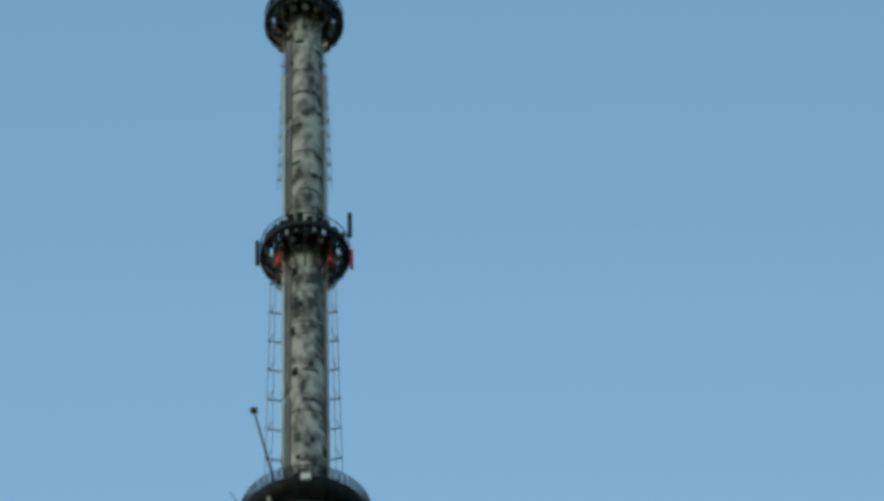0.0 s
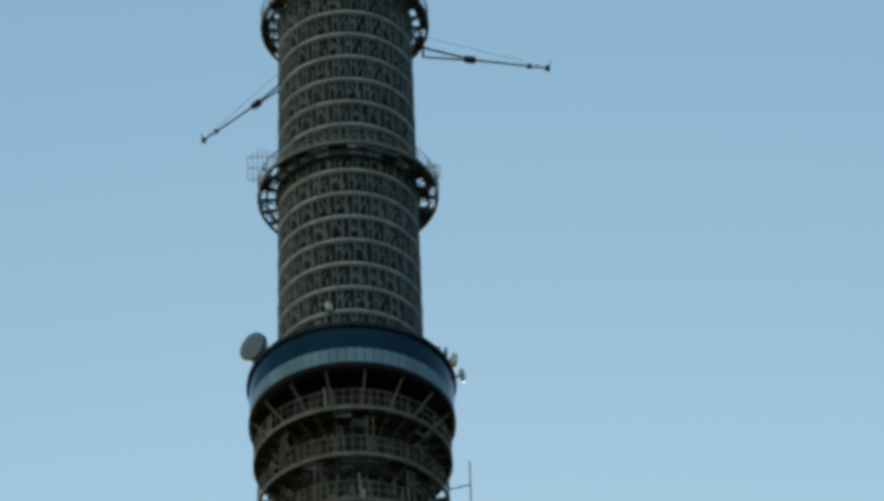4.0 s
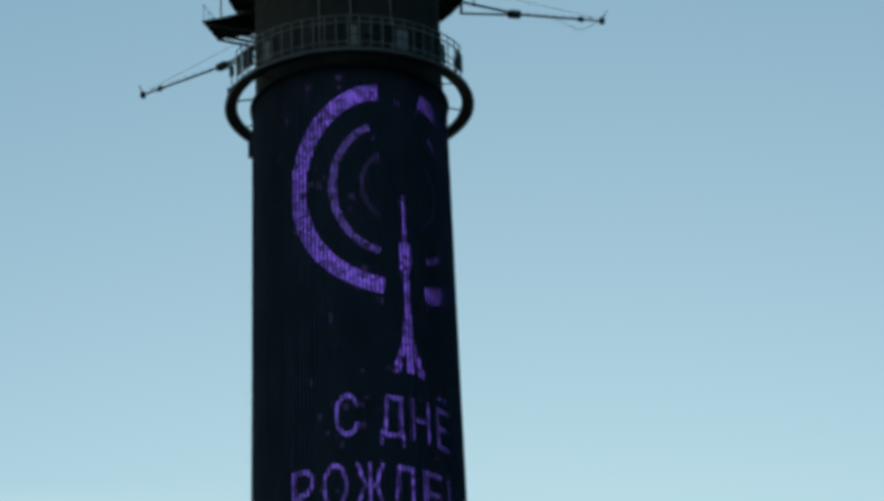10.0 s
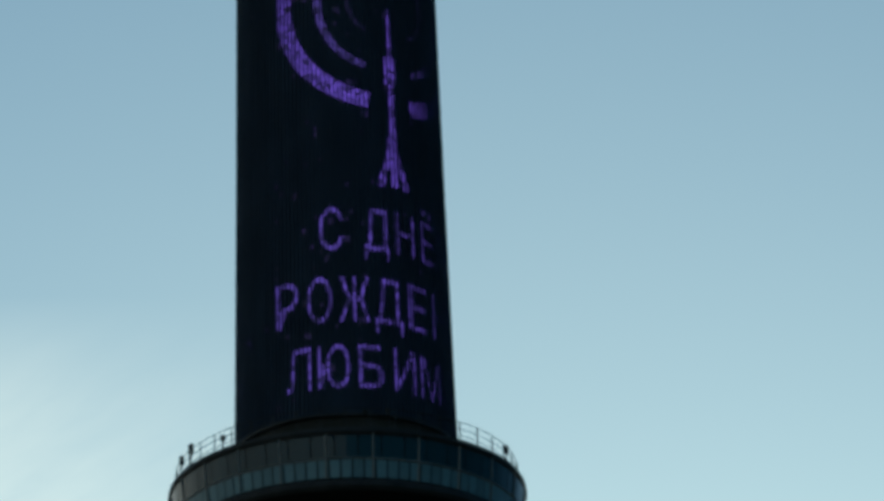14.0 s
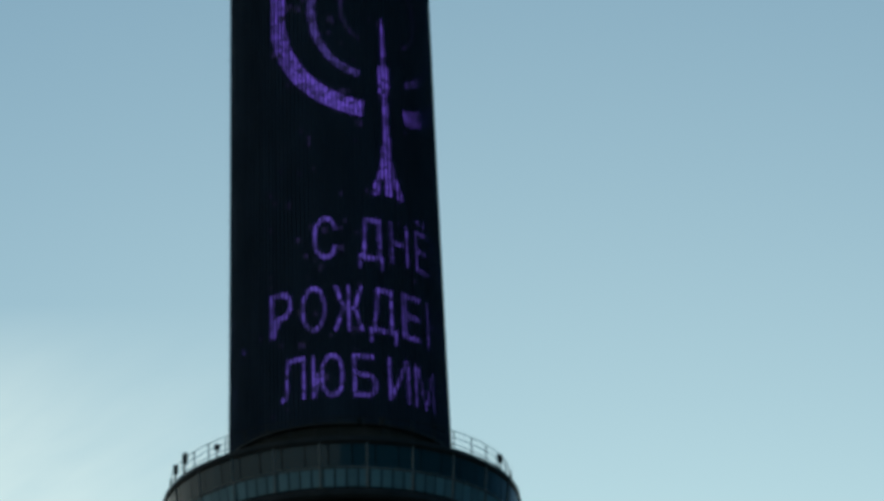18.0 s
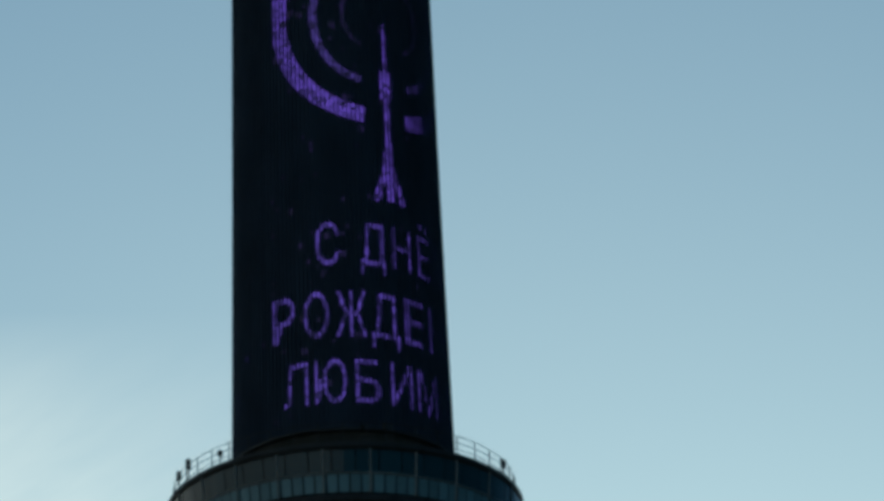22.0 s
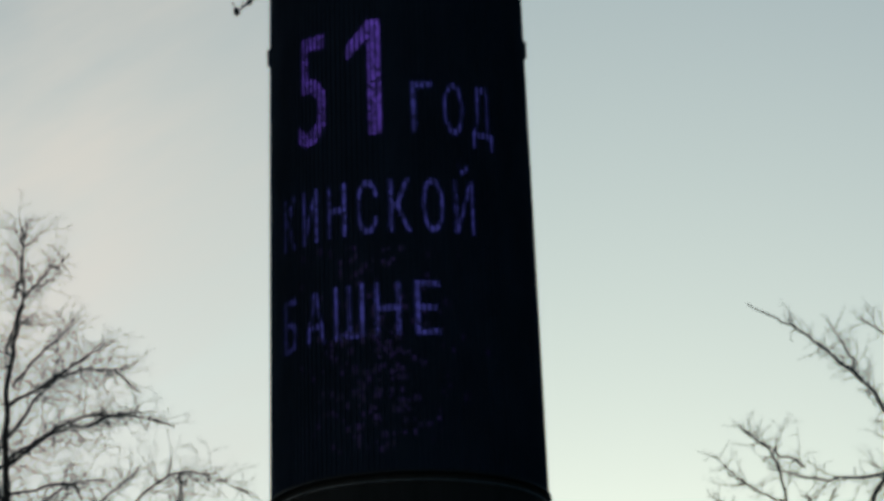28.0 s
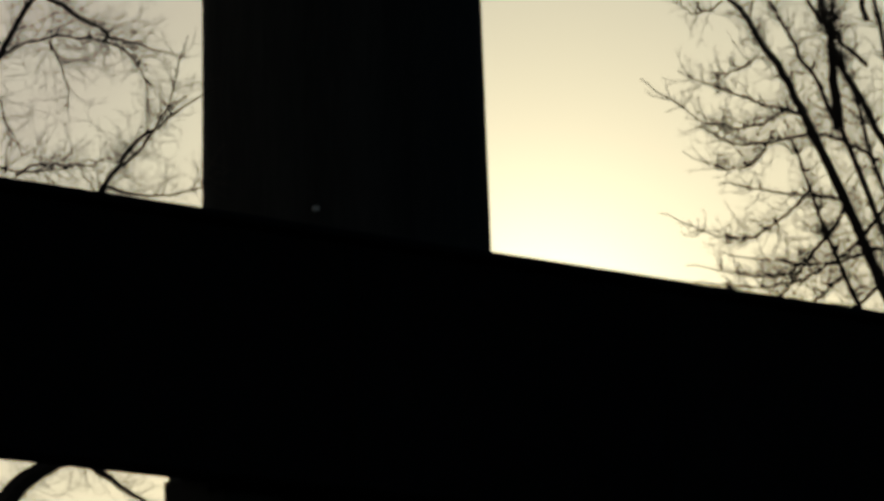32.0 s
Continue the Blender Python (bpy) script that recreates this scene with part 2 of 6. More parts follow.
# ---- mesh helpers ----
class Shape:
    """Collects boxes, bars, tubes and turned surfaces for one mesh."""

    def __init__(self):
        self.v, self.f = [], []

    def add(self, verts, faces):
        k = len(self.v)
        self.v += [tuple(v) for v in verts]
        self.f += [tuple(i + k for i in f) for f in faces]
        return self

    def turned(self, profile, seg=96, a0=0.0, a1=360.0):
        """Turns (radius, height) pairs round the z axis; a closed profile ends where it began."""
        whole = abs(a1 - a0) >= 359.9
        cols = seg if whole else seg + 1
        vs = []
        for i in range(cols):
            a = radians(a0 + (a1 - a0) * i / seg)
            vs += [(r * math.sin(a), -r * math.cos(a), z) for r, z in profile]
        n = len(profile)
        fs = []
        for i in range(seg):
            j = (i + 1) % cols
            for k in range(n - 1):
                fs.append((i * n + k, j * n + k, j * n + k + 1, i * n + k + 1))
        return self.add(vs, fs)

    def hoop(self, r, z, w, h, seg=96, a0=0.0, a1=360.0):
        """A ring of rectangular section: outer radius r, top at z."""
        return self.turned([(r, z), (r - w, z), (r - w, z - h), (r, z - h), (r, z)], seg, a0, a1)

    def torus(self, r, z, t, seg=96, sides=6):
        ring = [(r + t * math.cos(k * 2 * math.pi / sides), z + t * math.sin(k * 2 * math.pi / sides)) for k in range(sides)]
        return self.turned(ring + ring[:1], seg)

    def tube(self, p, q, r0, r1=None, sides=6):
        p, q = Vector(p), Vector(q)
        r1 = r0 if r1 is None else r1
        d = (q - p).normalized()
        side = d.cross(Vector((0, 0, 1)))
        side = side.normalized() if side.length > 0.01 else Vector((1, 0, 0))
        up = side.cross(d)
        vs = [c + (side * math.cos(a) + up * math.sin(a)) * r for c, r in ((p, r0), (q, r1)) for a in (2 * math.pi * k / sides for k in range(sides))]
        fs = [(k, (k + 1) % sides, sides + (k + 1) % sides, sides + k) for k in range(sides)]
        return self.add(vs, fs + [tuple(range(sides))[::-1], tuple(range(sides, 2 * sides))])

    def box(self, lo, hi, bevel=0.0):
        (x0, y0, z0), (x1, y1, z1) = lo, hi
        b = bevel
        if not b:
            vs = [(x, y, z) for z in (z0, z1) for x, y in ((x0, y0), (x1, y0), (x1, y1), (x0, y1))]
            return self.add(vs, [(3, 2, 1, 0), (4, 5, 6, 7), (0, 1, 5, 4), (1, 2, 6, 5), (2, 3, 7, 6), (3, 0, 4, 7)])
        ring = [(x0 + b, y0), (x1 - b, y0), (x1, y0 + b), (x1, y1 - b), (x1 - b, y1), (x0 + b, y1), (x0, y1 - b), (x0, y0 + b)]
        mx, my = (x0 + x1) / 2, (y0 + y1) / 2
        sx, sy = 1 - 2 * b / max(x1 - x0, 1e-6), 1 - 2 * b / max(y1 - y0, 1e-6)
        small = [(mx + (x - mx) * sx, my + (y - my) * sy) for x, y in ring]
        vs = [(x, y, z0) for x, y in small] + [(x, y, z0 + b) for x, y in ring] + [(x, y, z1 - b) for x, y in ring] + [(x, y, z1) for x, y in small]
        fs = [tuple(range(7, -1, -1)), tuple(range(24, 32))]
        for k in range(3):
            fs += [(8 * k + i, 8 * k + (i + 1) % 8, 8 * k + 8 + (i + 1) % 8, 8 * k + 8 + i) for i in range(8)]
        return self.add(vs, fs)

    def mesh(self, name, mat, smooth=False):
        me = bpy.data.meshes.new(name)
        me.from_pydata(self.v, [], self.f)
        bm = bmesh.new()
        bm.from_mesh(me)
        bmesh.ops.recalc_face_normals(bm, faces=bm.faces)
        bm.to_mesh(me)
        bm.free()
        me.materials.append(mat)
        if smooth:
            me.shade_smooth()
            me.set_sharp_from_angle(angle=radians(35))
        return me


def part(name, shape, mat, parent, label="", m=None, smooth=False):
    """One mesh under a thing or part; shape may be a ready mesh that is shared."""
    me = shape.mesh(name, mat, smooth) if isinstance(shape, Shape) else shape
    ob = new(name, me)
    ob.parent = parent
    if m is not None:
        ob.matrix_basis = m
    return tagged(ob, label) if label else ob


def thing(name, label, category, at=(0, 0, 0), group="", turn=0):
    ob = new(name)
    ob.empty_display_size = 0.5
    ob.matrix_basis = pose(*at, 0, 0, turn)
    return tagged(ob, label, category, group)


def around(n, r=0.0, z=0.0, a0=0.0, span=360.0):
    """Poses round the axis: local -y points outward, angle 0 faces -y."""
    for i in range(n):
        yield pose(0, 0, 0, 0, 0, a0 + span * i / n) @ pose(0, -r, z)


def shaft_radius(z):
    return float(np.interp(z, [0, 62, 86, 108, 122, 141, 152, 169, 190, 204, 232, 270, 318], [14, 8.75, 8.35, 7.9, 7.6, 7.2, 6.95, 6.63, 6.3, 6.07, 5.45, 5.0, 4.55]))


# ---- ground ----
def ground():
    s = Shape()
    n, size = 40, 4000.0
    vs, fs = [], []
    for i in range(n + 1):
        for j in range(n + 1):
            x = size * math.copysign(abs(i / n * 2 - 1) ** 2.2, i / n * 2 - 1)
            y = size * math.copysign(abs(j / n * 2 - 1) ** 2.2, j / n * 2 - 1)
            vs.append((x, y, 0.12 * noise.noise((x * 0.01, y * 0.01, 0)) - 0.05))
    for i in range(n):
        for j in range(n):
            k = i * (n + 1) + j
            fs.append((k, k + n + 1, k + n + 2, k + 1))
    s.add(vs, fs)
    tagged(new("ground", s.mesh("ground", TURF)), "flat open ground with thin spring turf", "ground", kind="structure")


ground()


# ---- tower trunk ----
def trunk():
    t = thing("broadcast_tower", "tall slender concrete broadcast tower with a steel mast", "tower")
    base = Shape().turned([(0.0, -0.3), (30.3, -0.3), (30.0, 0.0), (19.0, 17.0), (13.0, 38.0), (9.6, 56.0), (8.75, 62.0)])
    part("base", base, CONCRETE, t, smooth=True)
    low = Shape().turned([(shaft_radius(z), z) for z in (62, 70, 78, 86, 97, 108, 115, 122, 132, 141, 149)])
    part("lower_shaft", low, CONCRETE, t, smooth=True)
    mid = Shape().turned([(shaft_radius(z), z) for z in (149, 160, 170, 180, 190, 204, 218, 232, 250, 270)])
    part("middle_shaft", mid, CONCRETE, t, "weathered concrete shaft with form marks, darkened as backlit", smooth=True)
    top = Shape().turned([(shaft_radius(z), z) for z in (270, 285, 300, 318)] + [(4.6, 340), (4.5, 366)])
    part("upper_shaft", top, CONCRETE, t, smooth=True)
    # joints of the climbing formwork
    for z in (78.0,):
        part("form_joint", Shape().hoop(shaft_radius(z) + 0.03, z, 0.1, 0.16), CONCRETE, t)
    spot = Shape().box((-0.12, -0.06, -0.16), (0.12, 0.05, 0.16), 0.03).mesh("plugged_hole", JOINT)
    for a, z in ((-48, 227.0), (-22, 224.6), (14, 221.0), (-40, 219.5), (38, 214.5), (-15, 211.0), (22, 208.0), (48, 225.6)):
        part("plugged_hole", spot, JOINT, t, m=pose(0, 0, 0, 0, 0, a) @ pose(0, -shaft_radius(z), z))
    for z in (86.1, 83.1):
        part("steel_band", Shape().hoop(shaft_radius(z) + 0.14, z, 0.3, 0.08), FRAME, t, "thin grey steel band")
    for a in (-17.0, 2.0, 27.0):
        p = Shape()
        for z0, z1 in ((189.5, 196.2),):
            ra, rb = shaft_radius(z0) + 0.1, shaft_radius(z1) + 0.1
            p.tube((0, -ra, z0), (0, -rb, z1), 0.05)
        part("cable_pipe", p, FRAME, t, m=pose(0, 0, 0, 0, 0, a))
    for a in (-91, 90):
        part("lamp_bracket", Shape().box((-0.2, -8.1, 114.9), (0.2, -7.5, 116.0), 0.06), STEEL, t, m=pose(0, 0, 0, 0, 0, a))
    return t


tower = trunk()


def mast():
    """Steel mast above the concrete: flanged barrels, step bolts, cable ladders."""
    m = thing("steel_mast", "weathered pale steel antenna mast with dark stains", "mast", (0, 0, 384.0))
    levels = [(0, 1.95), (12, 1.88), (24, 1.74), (36, 1.72), (48, 1.66), (60, 1.64), (72, 1.62), (90, 1.5), (116, 1.1), (150, 0.45)]
    for (z0, r0), (z1, r1) in zip(levels, levels[1:]):
        part("barrel", Shape().turned([(r0, z0), (r1, z1)], 48), MAST, m, smooth=True)
        part("flange", Shape().hoop(r1 + 0.12, z1 + 0.15, 0.3, 0.3, 48), MAST, m)
    # antenna panels and plates on the barrels
    rnd = random.Random(4)
    small = Shape().box((-0.2, -0.12, -0.22), (0.2, 0.12, 0.22), 0.05).mesh("junction_box", STEEL)
    rim_at = lambda z: float(np.interp(z, [a for a, _ in levels], [b for _, b in levels]))
    for z in np.arange(2.4, 78.0, 2.6):
        for k in range(5):
            a, zz = rnd.uniform(0, 360), z + rnd.uniform(-1.1, 1.1)
            r = rim_at(zz)
            if k < 4:
                half, tall = rnd.choice(((9, 0.5), (14, 0.22), (22, 0.14), (6, 0.3), (30, 0.1)))
                band = Shape().turned([(r - 0.02, -tall), (r + 0.1, -tall + 0.03), (r + 0.1, tall - 0.03), (r - 0.02, tall)], 6, -half, half)
                part("panel", band, rnd.choice((DRUM, MID_GREY, STEEL)), m, m=pose(0, 0, zz, 0, 0, a))
            else:
                part("junction_box", small, STEEL, m, m=pose(0, 0, 0, 0, 0, a) @ pose(0, -r - 0.08, zz))
    # stand-off cable frames on both sides
    for side, a in ((-1, -88), (1, 86)):
        for z0, z1, off in ((2.0, 31.0, 3.55 if side < 0 else 3.2), (44.0, 66.0, 2.4)):
            f = Shape()
            top = off - 0.45
            f.tube((0, -off - 0.1, z0), (0, -top, z1), 0.05)
            f.tube((0.35, -off + 0.5, z0), (0.3, -top + 0.4, z1), 0.04)
            part("cable_frame", f, GALVANISED, m, m=pose(0, 0, 0, 0, 0, a))
            step = 3.9 if z0 < 10 else 2.1
            for z in np.arange(z0 + 1.2, z1, step):
                o = off + (top - off) * (z - z0) / (z1 - z0)
                b = Shape().tube((0, -1.6, z), (0, -o - 0.15, z + 0.25), 0.075).tube((0, -o, z + 0.2), (0, -o + 0.5, z + 1.5), 0.035)
                part("standoff_arm", b, STEEL, m, m=pose(0, 0, 0, 0, 0, a))
    for a in (-76, -50, 74):
        for z0, z1 in ((1.5, 14.0), (15.0, 30.5), (40.0, 52.0), (53.0, 64.5)):
            rr = float(np.interp((z0 + z1) / 2, [q for q, _ in levels], [q for _, q in levels]))
            part("cable_tray", Shape().box((-0.2, -rr - 0.22, z0), (0.2, -rr + 0.05, z1), 0.04), FRAME, m, m=pose(0, 0, 0, 0, 0, a))
    for a in (-70, 70):
        r = Shape()
        for z0 in np.arange(1, 60, 0.6):
            r.tube((-0.22, -2.15, z0), (0.22, -2.15, z0), 0.05, sides=4)
        r.tube((-0.2, -2.15, 0.6), (-0.2, -2.05, 60), 0.04).tube((0.2, -2.15, 0.6), (0.2, -2.05, 60), 0.04)
        part("ladder", r, WHITE if a < 0 else GALVANISED, m, m=pose(0, 0, 0, 0, 0, a))
    return m


mast()


# ---- annular platforms ----
def ring_platform(z, r_out, label, rail=1.15, spokes=36, rim=0.4, holes=0.35, seed=1, mesh_floor=True, mat=None, lip=0.0, group="ring platforms round the shaft", r_in=None, hoops=2, pickets=0):
    """A steel walkway round the shaft, seen from below: spokes, hoops, floor plates, rim and railing. z is its floor."""
    mat = mat or STEEL
    rnd = random.Random(seed)
    r_in = (shaft_radius(z) if r_in is None else r_in) - 0.15
    t = thing("ring_platform", label, "platform", (0, 0, z), group)
    part("rim", Shape().turned([(r_out, 0.06), (r_out - 0.18, 0.06), (r_out - 0.18, -rim), (r_out - 0.06, -rim), (r_out, -rim + 0.06), (r_out, 0.06)]), mat, t)
    part("inner_ring", Shape().hoop(r_in + 0.35, 0.0, 0.35, 0.5), mat, t)
    for k in range(hoops):
        r = r_in + (r_out - r_in) * (k + 1) / (hoops + 1)
        part("floor_hoop", Shape().hoop(r + 0.08, -0.02, 0.16, 0.24), mat, t)
    spoke = Shape()
    spoke.box((-0.07, -r_out + 0.1, -0.34), (0.07, -r_in, -0.06))
    spoke.tube((0, -r_in - 0.05, -0.34 - 0.28 * (r_out - r_in)), (0, -r_out + 0.5, -0.32), 0.07, sides=4)
    sm = spoke.mesh("spoke", mat)
    for p in around(spokes):
        part("spoke", sm, mat, t, m=p)
    if mesh_floor:
        f = []
        step = 360 / spokes
        bars = []
        for k in range(hoops + 1):
            ra, rb = r_in + (r_out - r_in) * k / (hoops + 1) + 0.05, r_in + (r_out - r_in) * (k + 1) / (hoops + 1) - 0.05
            f.append(Shape().turned([(ra, 0.0), (rb, 0.0), (rb, -0.05), (ra, -0.05), (ra, 0.0)], 2, -step / 2 + 0.4, step / 2 - 0.4).mesh("floor_plate", mat))
            mid, wide = (ra + rb) / 2, (ra + rb) / 2 * math.radians(step) * 0.5
            bars.append(Shape().tube((-wide * 0.9, -mid - 0.12, -0.04), (wide * 0.9, -mid + 0.15, -0.04), 0.09, sides=4).tube((-wide * 0.2, -ra, -0.06), (wide * 0.3, -rb, -0.06), 0.06, sides=4).mesh("floor_grating", mat))
        for i in range(spokes):
            for k in range(hoops + 1):
                if rnd.random() > holes * (1.3 - 0.6 * k / max(hoops, 1)):
                    part("floor_plate", f[k], mat, t, m=pose(0, 0, 0, 0, 0, step * (i + 0.5)))
                elif rnd.random() < 0.55:
                    part("floor_grating", bars[k], mat, t, m=pose(0, 0, 0, 0, 0, step * (i + rnd.uniform(0.3, 0.7))))
    if rail:
        post = Shape().tube((0, 0, 0), (0, 0, rail), 0.035, sides=5).mesh("rail_post", mat)
        for p in around(spokes, r_out - 0.08):
            part("rail_post", post, mat, t, m=p)
        if pickets:
            thin = Shape().tube((0, 0, 0.1), (0, 0, rail - 0.05), 0.03, sides=4).mesh("picket", FRAME)
            for p in around(pickets, r_out - 0.1):
                part("picket", thin, FRAME, t, m=p)
        part("top_rail", Shape().torus(r_out - 0.08, rail, 0.045), mat, t)
        part("middle_rail", Shape().torus(r_out - 0.08, rail * 0.55, 0.03), mat, t)
    return t


# ---- glazing ----
def glazed_band(parent, n, r0, z0, r1, z1, mat, a_off=0.0, gap=0.05, name="pane", bulge=0.0):
    """A row of panes round the axis from height z0 (radius r0) to z1 (radius r1)."""
    step = 360 / n
    s = Shape()
    g = math.degrees(gap / max(r0, r1))
    mid = (r0 + r1) / 2 + bulge
    s.turned([(r0, z0 + 0.03), (mid, (z0 + z1) / 2), (r1, z1 - 0.03), (r1 - 0.06, z1 - 0.03), (r0 - 0.06, z0 + 0.03), (r0, z0 + 0.03)], 2, -step / 2 + g / 2, step / 2 - g / 2)
    me = s.mesh(name, mat)
    for i in range(n):
        part(name, me, mat, parent, m=pose(0, 0, 0, 0, 0, a_off + step * i))


def mullions(parent, n, r0, z0, r1, z1, a_off=0.0, w=0.07, mat=None):
    step = 360 / n
    s = Shape().tube((0, -r0 - 0.01, z0), (0, -r1 - 0.01, z1), w, sides=4)
    me = s.mesh("mullion", mat or FRAME)
    for i in range(n):
        part("mullion", me, FRAME, parent, m=pose(0, 0, 0, 0, 0, a_off + step * (i + 0.5)))


# ---- the head with the viewing deck and restaurant ----
def tower_head():
    h = thing("tower_head", "drum-shaped tower head with bands of blue glazing", "tower head", (0, 0, 318.0))
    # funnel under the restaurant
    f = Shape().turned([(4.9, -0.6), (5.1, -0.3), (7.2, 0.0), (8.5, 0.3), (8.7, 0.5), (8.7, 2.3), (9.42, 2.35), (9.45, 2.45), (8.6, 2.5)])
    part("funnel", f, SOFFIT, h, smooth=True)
    rings = [(5.3, 6.15), (6.25, 7.05), (7.15, 7.8), (7.9, 8.4)]
    for k, (ra, rb) in enumerate(rings):
        za, zb = -0.33 + 0.175 * (ra - 5.3), -0.33 + 0.175 * (rb - 5.3)
        bronze = Shape().turned([(ra, za), (rb, zb), (rb, zb + 0.06), (ra, za + 0.06), (ra, za)], 2, -4.0, 4.0).mesh("soffit_panel", BRONZE)
        for i in range(40):
            part("soffit_panel", bronze, BRONZE, h, m=pose(0, 0, 0, 0, 0, i * 9 + 4.5))
    lamp = Shape().box((-0.07, -0.07, -0.1), (0.07, 0.07, 0.05), 0.02).mesh("soffit_lamp", GALVANISED)
    for p in around(20, 7.1, -0.02, a0=9):
        part("soffit_lamp", lamp, GALVANISED, h, m=p)
    rib = Shape().tube((0, -5.15, -0.32), (0, -8.5, 0.22), 0.09, sides=4).mesh("soffit_rib", STEEL)
    for p in around(40):
        part("soffit_rib", rib, STEEL, h, m=p)
    part("light_rim", Shape().hoop(8.85, 0.82, 0.3, 0.13), GALVANISED, h)
    # lantern gallery below the restaurant glass
    gal = Shape().tube((0, -8.78, 0.75), (0, -9.3, 2.4), 0.06, sides=4).mesh("gallery_post", STEEL)
    for p in around(36):
        part("gallery_post", gal, STEEL, h, m=p)
    # restaurant: three storeys of dark windows over pale panels
    part("restaurant_core", Shape().turned([(9.15, 1.9), (9.15, 12.4)]), JOINT, h)
    rows = [(2.45, 4.15, SPANDREL), (4.15, 5.2, WINDOW), (5.2, 6.65, SPANDREL), (6.65, 8.3, WINDOW), (8.3, 9.8, SPANDREL), (9.8, 11.5, WINDOW), (11.5, 12.2, SPANDREL)]
    for z0, z1, mt in rows:
        glazed_band(h, 48, 9.4, z0, 9.4, z1, mt, gap=0.11, name="window_pane" if mt is WINDOW else "spandrel_panel")
    mullions(h, 48, 9.36, 2.45, 9.36, 12.2, w=0.04, mat=STEEL)
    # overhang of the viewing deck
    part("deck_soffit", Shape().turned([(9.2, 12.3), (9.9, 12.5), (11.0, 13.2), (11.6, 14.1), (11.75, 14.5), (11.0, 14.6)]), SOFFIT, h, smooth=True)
    srib = Shape().tube((0, -9.3, 12.25), (0, -11.0, 13.1), 0.08, sides=4).mesh("deck_rib", STEEL)
    for p in around(56):
        part("deck_rib", srib, STEEL, h, m=p)
    part("deck_core", Shape().turned([(11.5, 14.4), (11.5, 19.6)]), JOINT, h)
    for z0, z1, r0, r1, mt in ((14.5, 15.6, 11.75, 11.8, SPANDREL), (15.6, 17.4, 11.8, 11.75, WINDOW), (17.4, 18.15, 11.75, 11.7, SPANDREL)):
        glazed_band(h, 56, r0, z0, r1, z1, mt, gap=0.1, name="window_pane" if mt is WINDOW else "spandrel_panel")
    glazed_band(h, 56, 11.72, 18.55, 11.6, 19.3, SPANDREL, name="spandrel_panel")
    part("cornice", Shape().turned([(11.4, 18.12), (11.78, 18.17), (11.78, 18.5), (11.4, 18.55)]), DRUM, h)
    # plain band and open terrace
    part("parapet", Shape().turned([(11.5, 19.3), (11.62, 19.4), (11.45, 21.2), (11.2, 23.4), (11.0, 23.6), (10.6, 23.6)]), SOFFIT, h, smooth=True)
    seam = Shape().tube((0, -11.63, 19.4), (0, -11.2, 23.4), 0.05, sides=4).mesh("parapet_seam", DRUM)
    for p in around(48):
        part("parapet_seam", seam, DRUM, h, m=p)
    part("light_line", Shape().torus(11.22, 24.15, 0.15), LIT_RING, h, "line of violet light round the terrace")
    part("light_line", Shape().torus(11.25, 23.25, 0.1), CLADDING, h, "pale steel rail under the light line")
    part("terrace_rail", Shape().torus(11.42, 22.55, 0.05), GALVANISED, h, "pale rail round the terrace wall")
    post = Shape().tube((0, -0.25, -1.0), (0, 0, 1.9), 0.055, sides=5).mesh("terrace_post", STEEL)
    for p in around(56, 11.14, 23.5):
        part("terrace_post", post, STEEL, h, m=p)
    part("warning_panel", Shape().box((-0.5, -11.6, 25.0), (0.5, -11.3, 27.8), 0.05), RED, h, "faded red panel on the terrace rail", m=pose(0, 0, 0, 0, 0, -90))
    # equipment drum with weathered sheets
    part("drum", Shape().turned([(10.0, 23.4), (10.0, 30.0), (9.9, 34.6), (9.7, 36.2), (9.3, 37.0), (8.6, 37.3), (4.4, 37.6)]), DRUM, h, smooth=True)
    rnd = random.Random(9)
    sheets = [Shape().turned([(10.02, a), (10.07, a), (10.07, b), (10.02, b), (10.02, a)], 2, -w, w).mesh("sheet", DRUM) for a, b, w in ((0, 2.6, 3.2), (0, 1.5, 4.4), (0, 3.4, 2.4))]
    sheets += [Shape().turned([(10.04, a), (10.1, a), (10.1, b), (10.04, b), (10.04, a)], 2, -w, w).mesh("sheet", STEEL) for a, b, w in ((0, 0.9, 1.2), (0, 1.5, 2.2))]
    sheets += [Shape().turned([(10.06, a), (10.3, a + 0.1), (10.3, b - 0.1), (10.06, b), (10.06, a)], 2, -w, w).mesh("sheet", mt) for a, b, w, mt in ((0, 0.8, 1.6, STEEL), (0, 2.2, 0.8, MID_GREY), (0, 1.2, 1.1, STEEL))]
    for i in range(210):
        part("sheet", rnd.choice(sheets), DRUM, h, m=pose(0, 0, rnd.uniform(24.5, 32.3), 0, 0, rnd.uniform(0, 360)))
    for z in (35.9, 34.4):
        part("drum_band", Shape().hoop(10.12, z, 0.24, 0.24), CLADDING, h, "grey band round the drum")
    # crown cage of curved ribs outside the drum
    cage = Shape()
    pts = [(11.25, 25.6), (11.2, 29.0), (11.2, 32.5), (11.15, 35.6), (10.7, 38.0), (9.8, 39.7)]
    for (ra, za), (rb, zb) in zip(pts, pts[1:]):
        cage.tube((0, -ra, za), (0, -rb, zb), 0.09, sides=5)
        cage.tube((0, -9.95, min(za, 36.5)), (0, -ra, za), 0.07, sides=4)
        cage.tube((0, -9.95, min(za, 36.5)), (0, -rb, zb), 0.05, sides=4)
